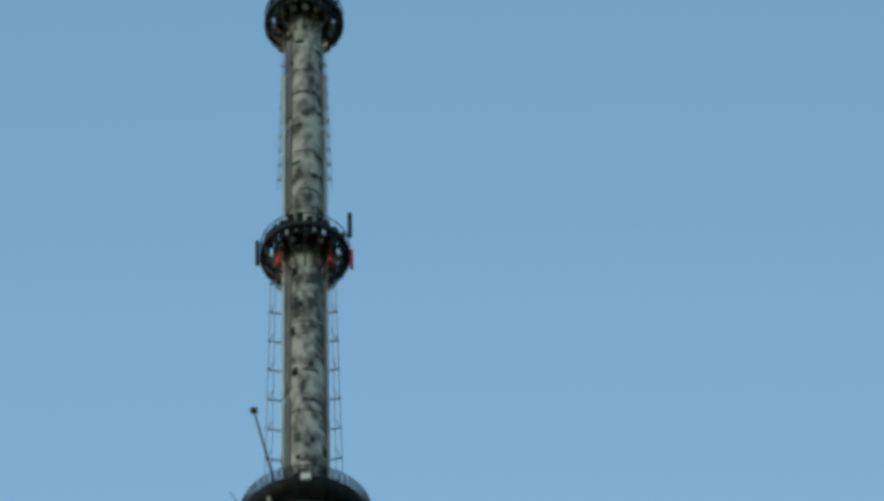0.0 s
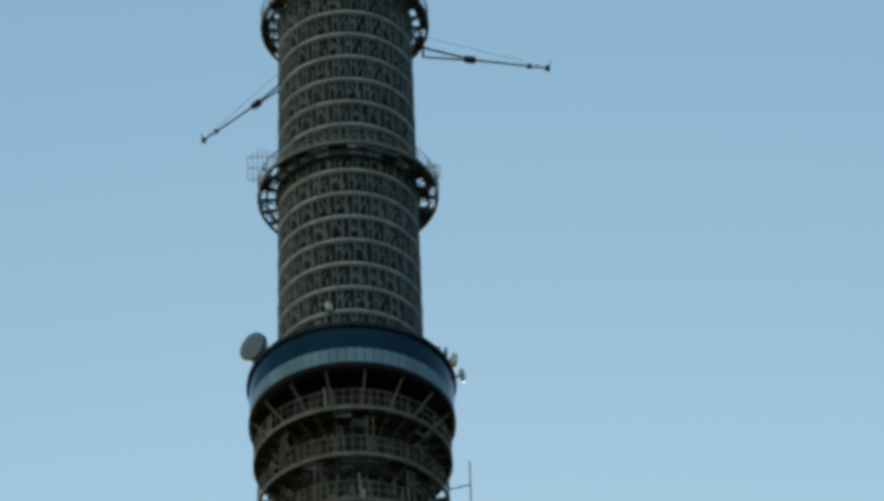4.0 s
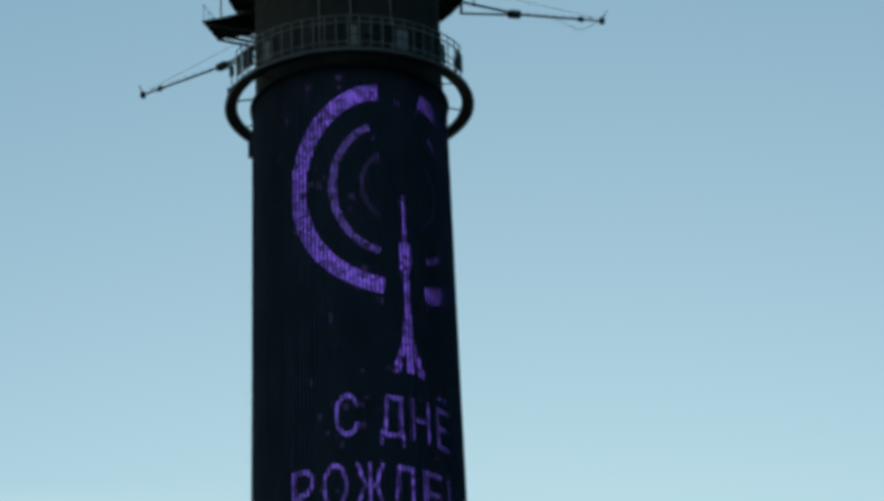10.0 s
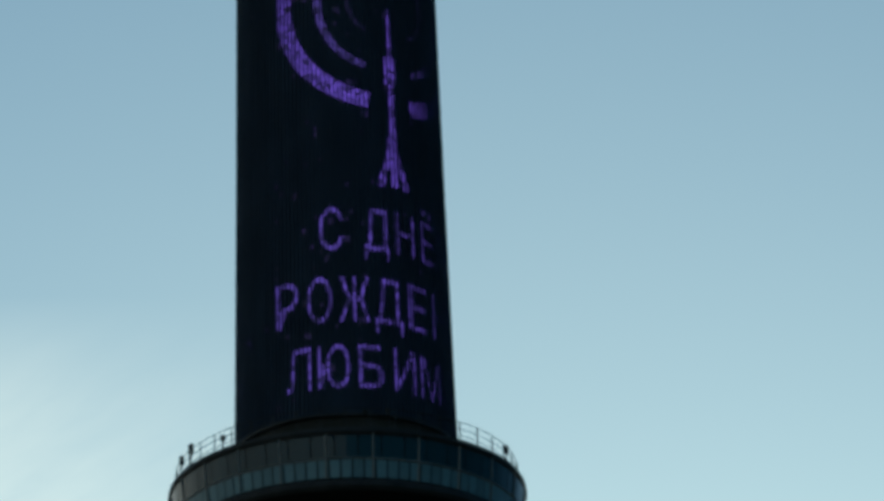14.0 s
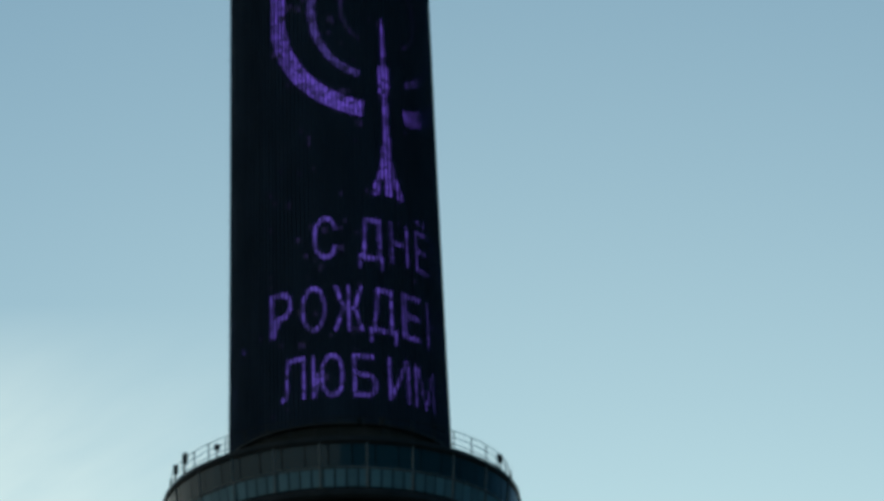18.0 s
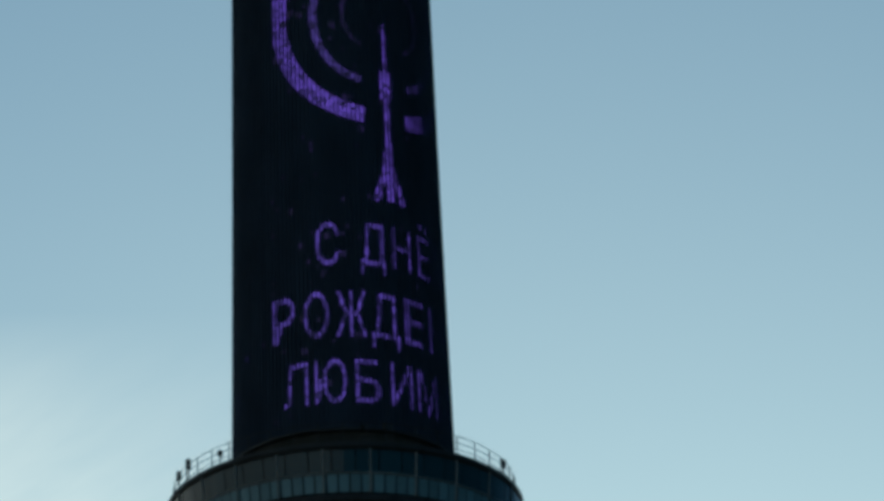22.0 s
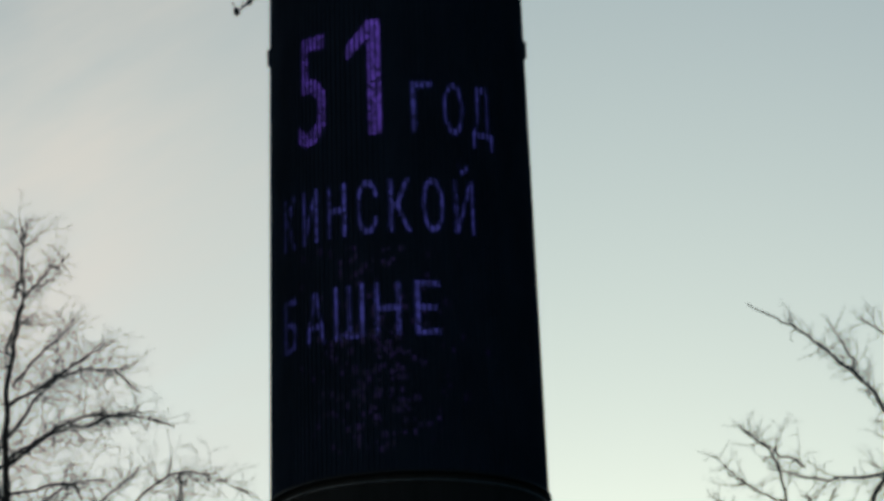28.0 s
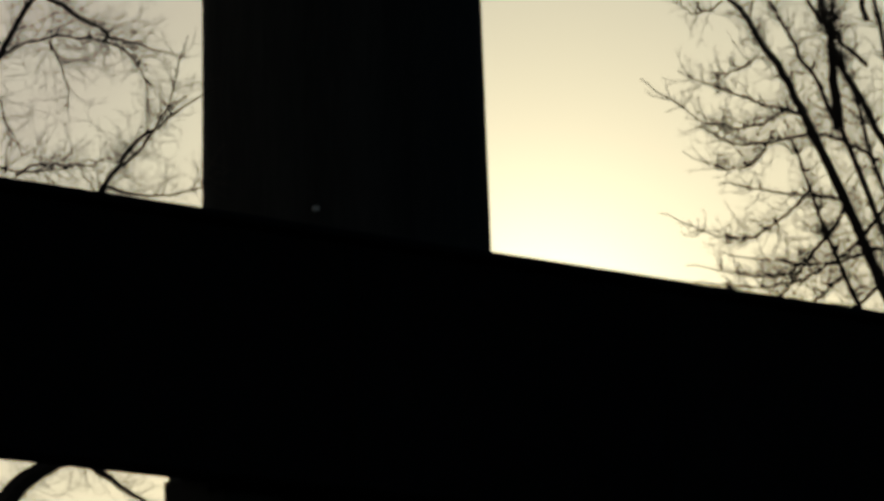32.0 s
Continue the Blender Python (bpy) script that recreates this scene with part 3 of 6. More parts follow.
    for r, z in ((11.2, 27.2), (11.2, 29.2), (11.1, 31.2), (11.1, 33.2), (11.1, 35.2), (10.8, 37.2), (10.1, 39.0)):
        cage.tube((0, -r - 0.55, z + 0.1), (0, -r + 1.2, z), 0.1, sides=4)
    cm = cage.mesh("cage_rib", STEEL)
    for k in range(14):
        for a in (47 + k * 8.5, -47 - k * 8.5):
            part("cage_rib", cm, STEEL, h, m=pose(0, 0, 0, 0, 0, a))
    for r, z in ((11.2, 29.0), (11.15, 35.6), (9.85, 39.7)):
        part("cage_hoop", Shape().torus(r, z, 0.06), STEEL, h)
    for r, z, n in ((8.6, 37.3, 40), (7.2, 37.5, 30)):
        part("roof_rail", Shape().torus(r, z + 1.1, 0.05), STEEL, h)
        rp = Shape().tube((0, -r, z), (0, -r, z + 1.1), 0.04, sides=4).mesh("roof_post", STEEL)
        for p in around(n):
            part("roof_post", rp, STEEL, h, m=p)
    part("roof_skirt", Shape().turned([(8.7, 37.2), (7.7, 38.3), (7.5, 39.4), (6.6, 40.2), (6.3, 42.0), (5.4, 42.8), (5.2, 44.0), (4.5, 44.2)]), DRUM, h, "dark stepped roof crowded with gear")
    for r, z in ((7.75, 39.5), (6.6, 42.1), (5.45, 44.1)):
        part("pipe_ring", Shape().torus(r, z, 0.12), FRAME, h)
    gear = [Shape().box((-w, -0.35, 0), (w, 0.3, t), 0.06).mesh("roof_gear", mt) for w, t, mt in ((0.3, 1.5, STEEL), (0.5, 0.9, DRUM), (0.2, 1.9, FRAME), (0.4, 1.2, STEEL), (0.25, 0.8, CLADDING))]
    for r, z, n in ((7.95, 37.9, 34), (6.95, 39.6, 30), (5.8, 42.2, 26)):
        for k in range(n):
            part("roof_gear", rnd.choice(gear), DRUM, h, m=pose(0, 0, 0, 0, 0, 360 * (k + rnd.uniform(-0.4, 0.4)) / n) @ pose(0, -r, z, rnd.uniform(-6, 6)))
    # hanging ladder frame beside the restaurant
    lad = Shape()
    for dx in (-0.45, 0.45):
        lad.tube((dx, -10.6, -1.8), (dx, -10.2, 13.4), 0.09, sides=5)
    for z in np.arange(-1.6, 13.2, 0.85):
        lad.tube((-0.45, -10.55, z), (0.45, -10.55, z), 0.05, sides=4)
    for z in (2.2, 6.5, 11.5):
        lad.tube((0, -9.4, z), (0, -10.5, z), 0.06, sides=4)
    for k, z in enumerate((3.0, 5.2, 7.9, 9.6, 12.2)):
        lad.box((-0.55 + 0.2 * (k % 3), -10.75, z), (0.1 + 0.2 * (k % 3), -10.4, z + 1.0), 0.06)
    part("access_ladder", lad, GALVANISED, h, "pale steel access ladder with boxes", m=pose(0, 0, 0, 0, 0, 67))
    # small lamps in the gallery
    for a, colour, z in ((-44, (0.9, 0.75, 0.1), 1.2), (36, (0.2, 0.85, 0.7), 1.3)):
        part("signal_lamp", Shape().box((-0.16, -9.05, z - 0.45), (0.16, -8.72, z + 0.5), 0.04), material("lamp_yellow" if a < 0 else "lamp_teal", colour, tuple(c * 0.8 for c in colour), 0.4), h, m=pose(0, 0, 0, 0, 0, a))
    return h


tower_head()


def head_equipment():
    """Loose gear on the roof of the head."""
    rnd = random.Random(21)
    cab = thing("equipment_cabinet", "grey equipment cabinet with ribbed doors on the tower head", "cabinet", (1.15, -10.05, 347.8))
    part("body", Shape().box((-0.95, -0.6, 0), (0.95, 0.3, 8.2), 0.08), STEEL, cab)
    for z in (0.3, 4.4):
        door = part("door", Shape().box((-0.82, -0.68, z), (0.82, -0.58, z + 3.4), 0.03), STEEL, cab)
        for dx in (-0.5, -0.17, 0.17, 0.5):
            part("door_rib", Shape().box((dx - 0.04, -0.74, z + 0.1), (dx + 0.05, -0.66, z + 3.3)), FRAME, door)
    for k, (a, r, z, w, hh) in enumerate(((0, 9.3, 356.6, 0.28, 2.6), (-2.5, 10.2, 352.4, 0.3, 1.6), (21, 10.2, 350.2, 0.3, 0.9), (-24, 10.25, 344.9, 0.22, 0.5), (-14, 10.3, 344.8, 0.12, 0.9), (-12, 6.2, 356.8, 0.3, 0.8), (-33, 7.4, 356.4, 0.35, 0.9))):
        b = tagged(new("antenna_housing", Shape().box((-w, -0.25, 0), (w, 0.25, hh), 0.06).mesh("antenna_housing", WHITE)), "white box antenna housing", "antenna", "white housings on the tower head")
        b.matrix_basis = pose(0, 0, 0, 0, 0, a) @ pose(0, -r, z)
    for i in range(48):
        a, r = rnd.uniform(-105, 105), rnd.uniform(5.5, 9.0)
        q = thing("panel_antenna", "dark panel antenna on a short pole", "antenna", group="antennas on the tower head")
        q.matrix_basis = pose(0, 0, 0, 0, 0, a) @ pose(0, -r, 355.0)
        hgt = rnd.uniform(1.2, 3.4)
        pole = part("pole", Shape().tube((0, 0, 0), (0, 0, hgt), 0.05), STEEL, q)
        w = rnd.uniform(0.2, 0.42)
        part("panel", Shape().box((-w, -0.3, hgt * 0.45), (w, -0.08, hgt), 0.05), rnd.choice((STEEL, STEEL, FRAME, DRUM)), pole)
    for a in (-62, -38, 30, 52):
        q = thing("railed_cradle", "railed steel cradle leaning over the roof edge", "cradle", group="cradles on the tower head")
        q.matrix_basis = pose(0, 0, 0, 0, 0, a) @ pose(0, -9.0, 356.0)
        for dx in (-1.2, 0, 1.2):
            part("upright", Shape().tube((dx, 0, 0), (dx, -0.8, 2.0), 0.06), STEEL, q)
        for z, y in ((1.0, -0.4), (2.0, -0.8)):
            part("bar", Shape().tube((-1.3, y, z), (1.3, y, z), 0.05), GALVANISED, q)
    for a, z in ((-91, 354.0), (91, 350.2), (-92, 344.2), (-93, 340.5), (92, 345.3)):
        q = thing("loop_antenna", "small wire loop antenna on an arm", "antenna", group="loop antennas at the tower head")
        q.matrix_basis = pose(0, 0, 0, 0, 0, a) @ pose(0, -11.2, z)
        part("arm", Shape().tube((0, 0.4, 0), (0, -0.9, 0), 0.04), STEEL, q)
        loop = Shape().tube((0, -0.9, -0.8), (0, -0.9, 0.9), 0.06, sides=5).tube((0, -0.95, 0.85), (0, -1.5, 0.8), 0.05, sides=5)
        loop.tube((0, -1.5, 0.85), (0, -1.55, -0.7), 0.05, sides=5).tube((0, -1.55, -0.7), (0, -1.1, -1.0), 0.05, sides=5)
        part("loop", loop, GALVANISED, q)


head_equipment()


# ---- cylinder above the head, and the ring under the mast ----
def upper_cylinder():
    c = thing("clad_cylinder", "grey clad cylinder with dark horizontal joints", "tower section", (0, 0, 355.5))
    part("core", Shape().turned([(4.45, 0), (4.45, 28.0)]), JOINT, c)
    n = 20
    z = 0.4
    for top, courses in ((10.2, 4), (16.3, 5), (22.6, 6), (28.0, 5)):
        h = (top - 0.35 - z) / courses
        me = Shape().turned([(4.5, 0), (4.62, 0.04), (4.62, h / 2 - 0.09), (4.52, h / 2 - 0.06), (4.52, h / 2 + 0.0), (4.62, h / 2 + 0.03), (4.62, h - 0.1), (4.5, h - 0.05)], 2, -8.7, 8.7).mesh("cladding_panel", CLADDING)
        for k in range(courses):
            for i in range(n):
                part("cladding_panel", me, CLADDING, c, m=pose(0, 0, z + k * h, 0, 0, i * 18 + 4))
        z = top
    for a in (-52, -24, 1.5, 25, 53):
        part("batten", Shape().box((-0.07, -4.72, 0.3), (0.07, -4.58, 27.6), 0.02), JOINT, c, m=pose(0, 0, 0, 0, 0, a))
    for zz in (9.95, 16.05, 22.3):
        part("joint_band", Shape().hoop(4.68, zz + 0.2, 0.2, 0.42), JOINT, c)
    # collar ring at the mast foot
    ring = thing("mast_collar", "dark round collar platform at the foot of the mast", "platform", (0, 0, 382.0))
    part("underside", Shape().turned([(4.5, -0.9), (5.0, -0.5), (5.5, -0.2), (5.8, 0.2), (5.85, 0.6), (5.85, 1.1), (5.6, 1.3), (1.9, 1.5)]), DRUM, ring, smooth=True)
    for zz in (2.4, 1.95, 1.5):
        part("rail", Shape().torus(5.75, zz, 0.07), STEEL, ring)
    post = Shape().tube((0, -5.75, 1.0), (0, -5.75, 2.4), 0.07, sides=5).mesh("rail_post", STEEL)
    for p in around(60):
        part("rail_post", post, STEEL, ring, m=p)
    lump = Shape().box((-0.18, -0.15, -0.3), (0.18, 0.15, 0.3), 0.06).mesh("bracket_box", GALVANISED)
    rnd = random.Random(5)
    for p in around(26, 5.3, -0.35, a0=5):
        if rnd.random() < 0.5:
            part("bracket_box", lump, GALVANISED, ring, m=p @ pose(0, 0, 0, 35, rnd.uniform(-30, 30)))
    part("floodlight", Shape().box((-0.42, -6.15, 0.3), (0.42, -5.8, 1.1), 0.08), WHITE, ring, "white floodlight housing")
    for a in (-75, -20, 12):
        part("whip", Shape().tube((0, -5.7, 1.4), (0, -6.1 - 0.01 * abs(a), 3.4), 0.04), STEEL, ring, m=pose(0, 0, 0, 0, 0, a))
    pole = thing("derrick_pole", "slanting dark steel derrick pole with a pulley head", "derrick", (-1.95, -1.0, 384.2))
    part("pole", Shape().tube((0, 0, -0.8), (-2.6, 0, 12.4), 0.13, 0.09), STEEL, pole)
    part("head", Shape().box((-2.95, -0.2, 12.2), (-2.3, 0.2, 12.8), 0.08), STEEL, pole)
    part("foot", Shape().box((-0.7, -0.5, -0.7), (0.6, 0.5, 0.2), 0.08), STEEL, pole)


upper_cylinder()


def mast_basket(z, r_out, depth, red, label, seed):
    """A bowl of curved ribs round the mast with antenna panels on its rim."""
    rnd = random.Random(seed)
    b = thing("antenna_basket", label, "antenna platform", (0, 0, z), "antenna baskets on the mast")
    part("rim", Shape().hoop(r_out, 0.25, 0.35, 0.5, 48), STEEL, b)
    part("rim", Shape().torus(r_out - 0.1, 1.4, 0.07, 48), STEEL, b)
    part("inner_ring", Shape().hoop(2.0, 0.2, 0.3, 0.5, 48), STEEL, b)
    part("floor", Shape().turned([(1.8, 0.2), (r_out * 0.72, 0.2), (r_out * 0.72, 0.1), (1.8, 0.1), (1.8, 0.2)], 48), STEEL, b)
    rib = Shape()
    pts = [(r_out - 0.1, 0), (r_out * 0.9, -depth * 0.35), (r_out * 0.68, -depth * 0.75), (1.8, -depth)]
    for (ra, za), (rb, zb) in zip(pts, pts[1:]):
        rib.tube((0, -ra, za), (0, -rb, zb), 0.09, sides=5)
    rib.tube((0, -1.8, 0), (0, -r_out + 0.1, 0), 0.1, sides=4).tube((0, -1.8, -depth * 0.5), (0, -r_out * 0.85, 0), 0.07, sides=4)
    rm = rib.mesh("rib", STEEL)
    for p in around(16):
        part("rib", rm, STEEL, b, m=p)
    pan = Shape().box((-0.3, -0.2, -1.3), (0.3, 0.1, 1.3), 0.05).mesh("panel", DRUM)
    for p in around(26, r_out * 0.86, 0.3, a0=7):
        part("panel", pan, DRUM, b, m=p @ pose(0, 0, rnd.uniform(-0.5, 0.5), rnd.uniform(-8, 8)))
    lum = Shape().box((-0.3, -0.2, -0.25), (0.3, 0.2, 0.25), 0.07).mesh("junction_box", GALVANISED)
    for p in around(14, r_out * 0.7, -0.3, a0=3):
        part("junction_box", lum, GALVANISED, b, m=p @ pose(0, 0, rnd.uniform(-0.6, 0.4), rnd.uniform(-40, 40), rnd.uniform(-40, 40)))
    if red:
        rp = Shape().box((-0.42, -0.15, -1.05), (0.42, 0.15, 1.05), 0.06).mesh("red_panel", RED)
        for a, rr, zz in ((-66, 2.6, -1.3), (66, 2.6, -1.3), (88, r_out + 0.1, -0.6), (180, 2.3, -1.4)):
            part("red_panel", rp, RED, b, "faded red antenna panel", m=pose(0, 0, 0, 0, 0, a) @ pose(0, -rr, zz))
        for a, zz in ((-96, 1.0), (70, 2.6)):
            part("whip", Shape().box((-0.2, -r_out - 0.4, zz - 1.6), (0.2, -r_out - 0.05, zz + 1.6), 0.04), STEEL, b, m=pose(0, 0, 0, 0, 0, a))


mast_basket(418.7, 4.15, 3.4, True, "dark lattice antenna basket with red panels round the mast", 3)
mast_basket(452.7, 3.8, 3.0, False, "dark lattice antenna basket high on the mast", 6)


# ---- antenna section below the head ----
def antenna_section():
    t = thing("antenna_array", "rows of grey panel antennas wrapped round the shaft", "antenna array", (0, 0, 270.0))
    rnd = random.Random(12)
    n = 26
    half = 180 / n
    # each panel: a dark tray behind, a pale lattice of bars and plates in front
    def tray(h, r, mat):
        w = r * math.radians(half) * 0.97
        return Shape().box((-w, -0.08, 0.1), (w, 0.1, h - 0.2), 0.03).mesh("panel_tray", mat)

    def lattice(h, r, seed):
        w, q, s = r * math.radians(half), random.Random(seed), Shape()
        k = 1 if seed % 2 else -1
        s.box((-w, -0.2, 0.08), (-w + 0.13, -0.06, h - 0.12))
        s.box((-0.95 * w, -0.17, h * 0.82), (0.95 * w, -0.06, h * 0.9))
        x = -0.25 * w * k + q.uniform(-0.1, 0.1) * w
        s.box((x - 0.09, -0.19, h * 0.1), (x + 0.09, -0.06, h * 0.8))
        s.tube((x, -0.15, h * 0.2), (x + 0.75 * w * k, -0.15, h * q.uniform(0.62, 0.75)), 0.075, sides=4)
        x1 = q.uniform(0.35, 0.6) * w
        s.box((x1, -0.18, h * 0.12), (x1 + 0.14, -0.06, h * q.uniform(0.35, 0.55)))
        z1 = h * q.uniform(0.3, 0.6)
        s.box((-0.8 * w, -0.165, z1), (-0.8 * w + 0.3, -0.06, z1 + 0.3))
        return s.mesh("dipole_lattice", LATTICE)

    row_h = 2.23
    rows = [0.6 + row_h * k for k in range(-1, 14)]
    trays = [tray(row_h, 5.3, m) for m in (DRUM, STEEL)]
    lats = [lattice(row_h, 5.3, q) for q in range(8)]
    for k, z in enumerate(rows):
        r = shaft_radius(270 + z) + 0.22
        part("row_rail", Shape().hoop(r + 0.22, z + 2.24, 0.18, 0.2), GALVANISED, t, "pale rail over a row of antennas")
        for i in range(14):
            m = pose(0, 0, 0, 0, 0, -96 + i * 192 / 13 + (3.5 if k % 2 else 0)) @ pose(0, -r, z)
            part("panel_tray", trays[rnd.random() < 0.3], DRUM, t, m=m)
            part("dipole_lattice", rnd.choice(lats), LATTICE, t, m=m)
    # the plain back of the array
    part("back_skin", Shape().turned([(5.25, 0.4), (5.05, 31.5)], 40, 96, 264), DRUM, t)
    # tall ribbed panels right under the head
    tall = Shape().box((-0.62, -0.06, 0.1), (0.62, 0.1, 4.3), 0.02).mesh("ribbed_panel", STEEL)
    rib = Shape().box((-0.11, -0.3, 0.05), (0.11, -0.05, 4.4), 0.03).mesh("panel_rib", MID_GREY)
    thin = Shape().box((-0.06, -0.36, 0.05), (0.06, -0.05, 4.4)).mesh("panel_rib", LATTICE)
    hole = Shape().box((-0.26, -0.24, -0.3), (0.26, -0.05, 0.3), 0.03).mesh("vent", JOINT)
    for z in (34.0, 38.9):
        for p in around(24, 4.82, z):
            part("ribbed_panel", tall, DRUM, t, m=p)
            part("panel_rib", rib, CLADDING, t, m=p)
            part("panel_rib", thin, LATTICE, t, m=p @ pose(0.36, 0, 0))
            part("panel_rib", thin, LATTICE, t, m=p @ pose(-0.3, 0.12, 0))
    for p in around(24, 4.84, 38.6, a0=7.5):
        part("vent", hole, JOINT, t, m=p)
    for z in (34.0, 38.5, 43.6):
        part("panel_band", Shape().hoop(5.08, z + 0.1, 0.3, 0.16 if z < 43 else 0.4), STEEL, t)
    stub = Shape().tube((0, -5.1, 0), (0, -5.75, 0.05), 0.1, sides=4).mesh("step_bolt", GALVANISED)
    for a in (-92, 92):
        for k in range(14):
            part("step_bolt", stub, GALVANISED, t, m=pose(0, 0, 35.2 + k * 0.72, 0, 0, a))
    grid = Shape()
    for k in range(7):
        grid.hoop(5.05, 44.6 + k * 0.5, 0.06, 0.06, 64)
    part("grating", grid, FRAME, t)
    bar = Shape().box((-0.03, -5.04, 44.2), (0.03, -4.98, 47.8)).mesh("grating_bar", FRAME)
    for p in around(48):
        part("grating_bar", bar, FRAME, t, m=p)
    for a, z, h in ((26, 33.2, 1.9), (9, 33.2, 0.9)):
        b = tagged(new("antenna_housing", Shape().box((-0.22, -0.25, 0), (0.22, 0.2, h), 0.06).mesh("antenna_housing", WHITE)), "white slim antenna housing on the ring", "antenna")
        b.matrix_basis = pose(0, 0, 270 + z, 0, 0, a) @ pose(0, -5.75, 0)


antenna_section()
ring_platform(302.2, 6.55, "narrow grey steel ring platform over antenna rows", spokes=28, hoops=2, holes=0.85, rim=0.26, mat=FRAME, seed=2)
ring_platform(285.4, 6.9, "narrow grey steel ring platform between antenna rows", spokes=28, hoops=2, holes=0.85, rim=0.26, mat=FRAME, seed=3)


# ---- glazed ring and the open galleries below it ----
def glazed_ring():
    g = thing("glazed_gallery", "round glazed gallery with a pale blue band", "gallery", (0, 0, 263.0))
    part("core", Shape().turned([(7.2, 0.9), (7.2, 4.6)]), JOINT, g)
    part("roof", Shape().turned([(5.2, 5.2), (7.0, 4.9), (7.75, 4.7), (7.8, 4.35), (7.2, 4.3)]), STEEL, g)
    glazed_band(g, 72, 7.55, 1.15, 7.6, 2.45, SPANDREL, gap=0.06, name="spandrel_panel")
    glazed_band(g, 72, 7.6, 2.45, 7.6, 4.3, WINDOW, gap=0.06, name="window_pane")
    part("floor", Shape().turned([(5.1, 0.5), (7.3, 0.5), (7.66, 0.7), (7.66, 1.12), (7.2, 1.15)]), SOFFIT, g)
    strut = Shape().tube((0, -5.2, -1.3), (0, -7.4, 0.5), 0.1, sides=5).mesh("strut", GALLERY)
    for p in around(16, a0=8):
        part("strut", strut, GALLERY, g, m=p)
    for z, r, gaps in ((260.4, 7.35, 0.2), (256.4, 7.1, 0.5), (252.4, 7.1, 0.9)):
        ring_platform(z, r, "open steel gallery ring with a tall railing", rail=1.5, spokes=32, rim=0.28, holes=gaps, mat=GALLERY, seed=int(z), hoops=1, group="open galleries below the glazed ring", pickets=72)
    rnd = random.Random(61)
    # ladders, pipes and boxes crowding the galleries
    for a, z in ((11, 256.6), (-22, 252.6), (38, 252.6), (-48, 256.6), (-9, 248.6)):
        q = thing("gallery_ladder", "pale steel ladder between two galleries", "ladder", group="ladders on the open galleries")
        q.matrix_basis = pose(0, 0, 0, 0, 0, a) @ pose(0, -6.9, z)
        for dx in (-0.25, 0.25):
            part("stile", Shape().tube((dx, 0, 0), (dx, 0.25, 3.6), 0.06, sides=5), GALLERY, q)
        for k in range(8):
            part("rung", Shape().tube((-0.25, 0.03 * k, 0.3 + 0.42 * k), (0.25, 0.03 * k, 0.3 + 0.42 * k), 0.035, sides=4), GALLERY, q)
    for k in range(26):
        side = rnd.choice((-1, 1, 1))
        a = side * rnd.uniform(52, 112) if k < 20 else rnd.uniform(-40, 40)
        z = rnd.choice((252.5, 252.5, 256.5, 260.5))
        q = thing("fitting_cluster", "pale brown pipes and boxes on an open gallery", "pipework", group="pipework on the open galleries")
        q.matrix_basis = pose(0, 0, 0, 0, 0, a) @ pose(0, -rnd.uniform(6.4, 7.0), z)
        for j in range(5):
            x, y = rnd.uniform(-0.5, 0.5), rnd.uniform(-0.25, 0.4)
            mt = rnd.choice((GALVANISED, GALLERY, BRONZE, LATTICE))
            if j % 2:
                hh = rnd.uniform(0.4, 0.9)
                part("box", Shape().box((x - 0.17, y - 0.12, 0.05), (x + 0.17, y + 0.12, hh), 0.04), mt, q)
            else:
                part("pipe", Shape().tube((x, y, 0), (x + rnd.uniform(-0.3, 0.3), y, rnd.uniform(1.0, 2.6)), 0.06, sides=5), mt, q)
    # dish antennas at the roof edge
    for k, (a, r, z, size, m, tilt) in enumerate(((-80, 6.9, 270.0, 1.15, WHITE, 40), (84, 7.4, 269.2, 0.55, WHITE, 20), (92, 8.0, 268.5, 0.5, WHITE, -15), (-17, 5.75, 270.7, 0.32, WHITE, 60))):
        d = thing("dish_antenna", "grey dish antenna on a steel bracket", "dish antenna", group="dish antennas at the glazed gallery")
        d.matrix_basis = pose(0, 0, 0, 0, 0, a) @ pose(0, -r, z)
        prof = [(0.0, 0.0)] + [(size * s, 0.34 * size * s * s) for s in (0.35, 0.6, 0.8, 1.0)] + [(size * 1.02, 0.4 * size), (size * 1.02, 0.75 * size), (size * 0.5, 0.9 * size), (0.0, 0.95 * size)]
        part("reflector", Shape().turned(prof, 28), DISH_PAINT if k == 0 else WHITE, d, m=pose(0, 0, 0, 90, 0, tilt), smooth=True)
        part("bracket", Shape().tube((0, 0, 0), (0, 1.6, -0.9), 0.09).tube((0, 0.2, -0.7), (0, 1.6, -0.9), 0.07), STEEL, d)
    for a, z, size in ((-90, 288.6, 1.35), (88, 288.0, 0.7), (95, 287.2, 0.6)):
        d = thing("grid_dish", "pale steel grid dish antenna beside the ring", "dish antenna", group="grid dishes at the ring platform")
        d.matrix_basis = pose(0, 0, 0, 0, 0, a) @ pose(0, -6.45, z - 0.4)
        for k in range(-3, 4):
            h = math.sqrt(max(0.05, 1 - (k / 3.6) ** 2)) * size * 1.35
            part("grid_bar", Shape().tube((0.2, k * size / 3.6, -h), (0.2, k * size / 3.6, h), 0.035, sides=4), GALVANISED, d)
        for k in (-0.8, 0.0, 0.8):
            part("cross_bar", Shape().tube((0.2, -size * 0.9, k * size), (0.2, size * 0.9, k * size), 0.04, sides=4), GALVANISED, d)
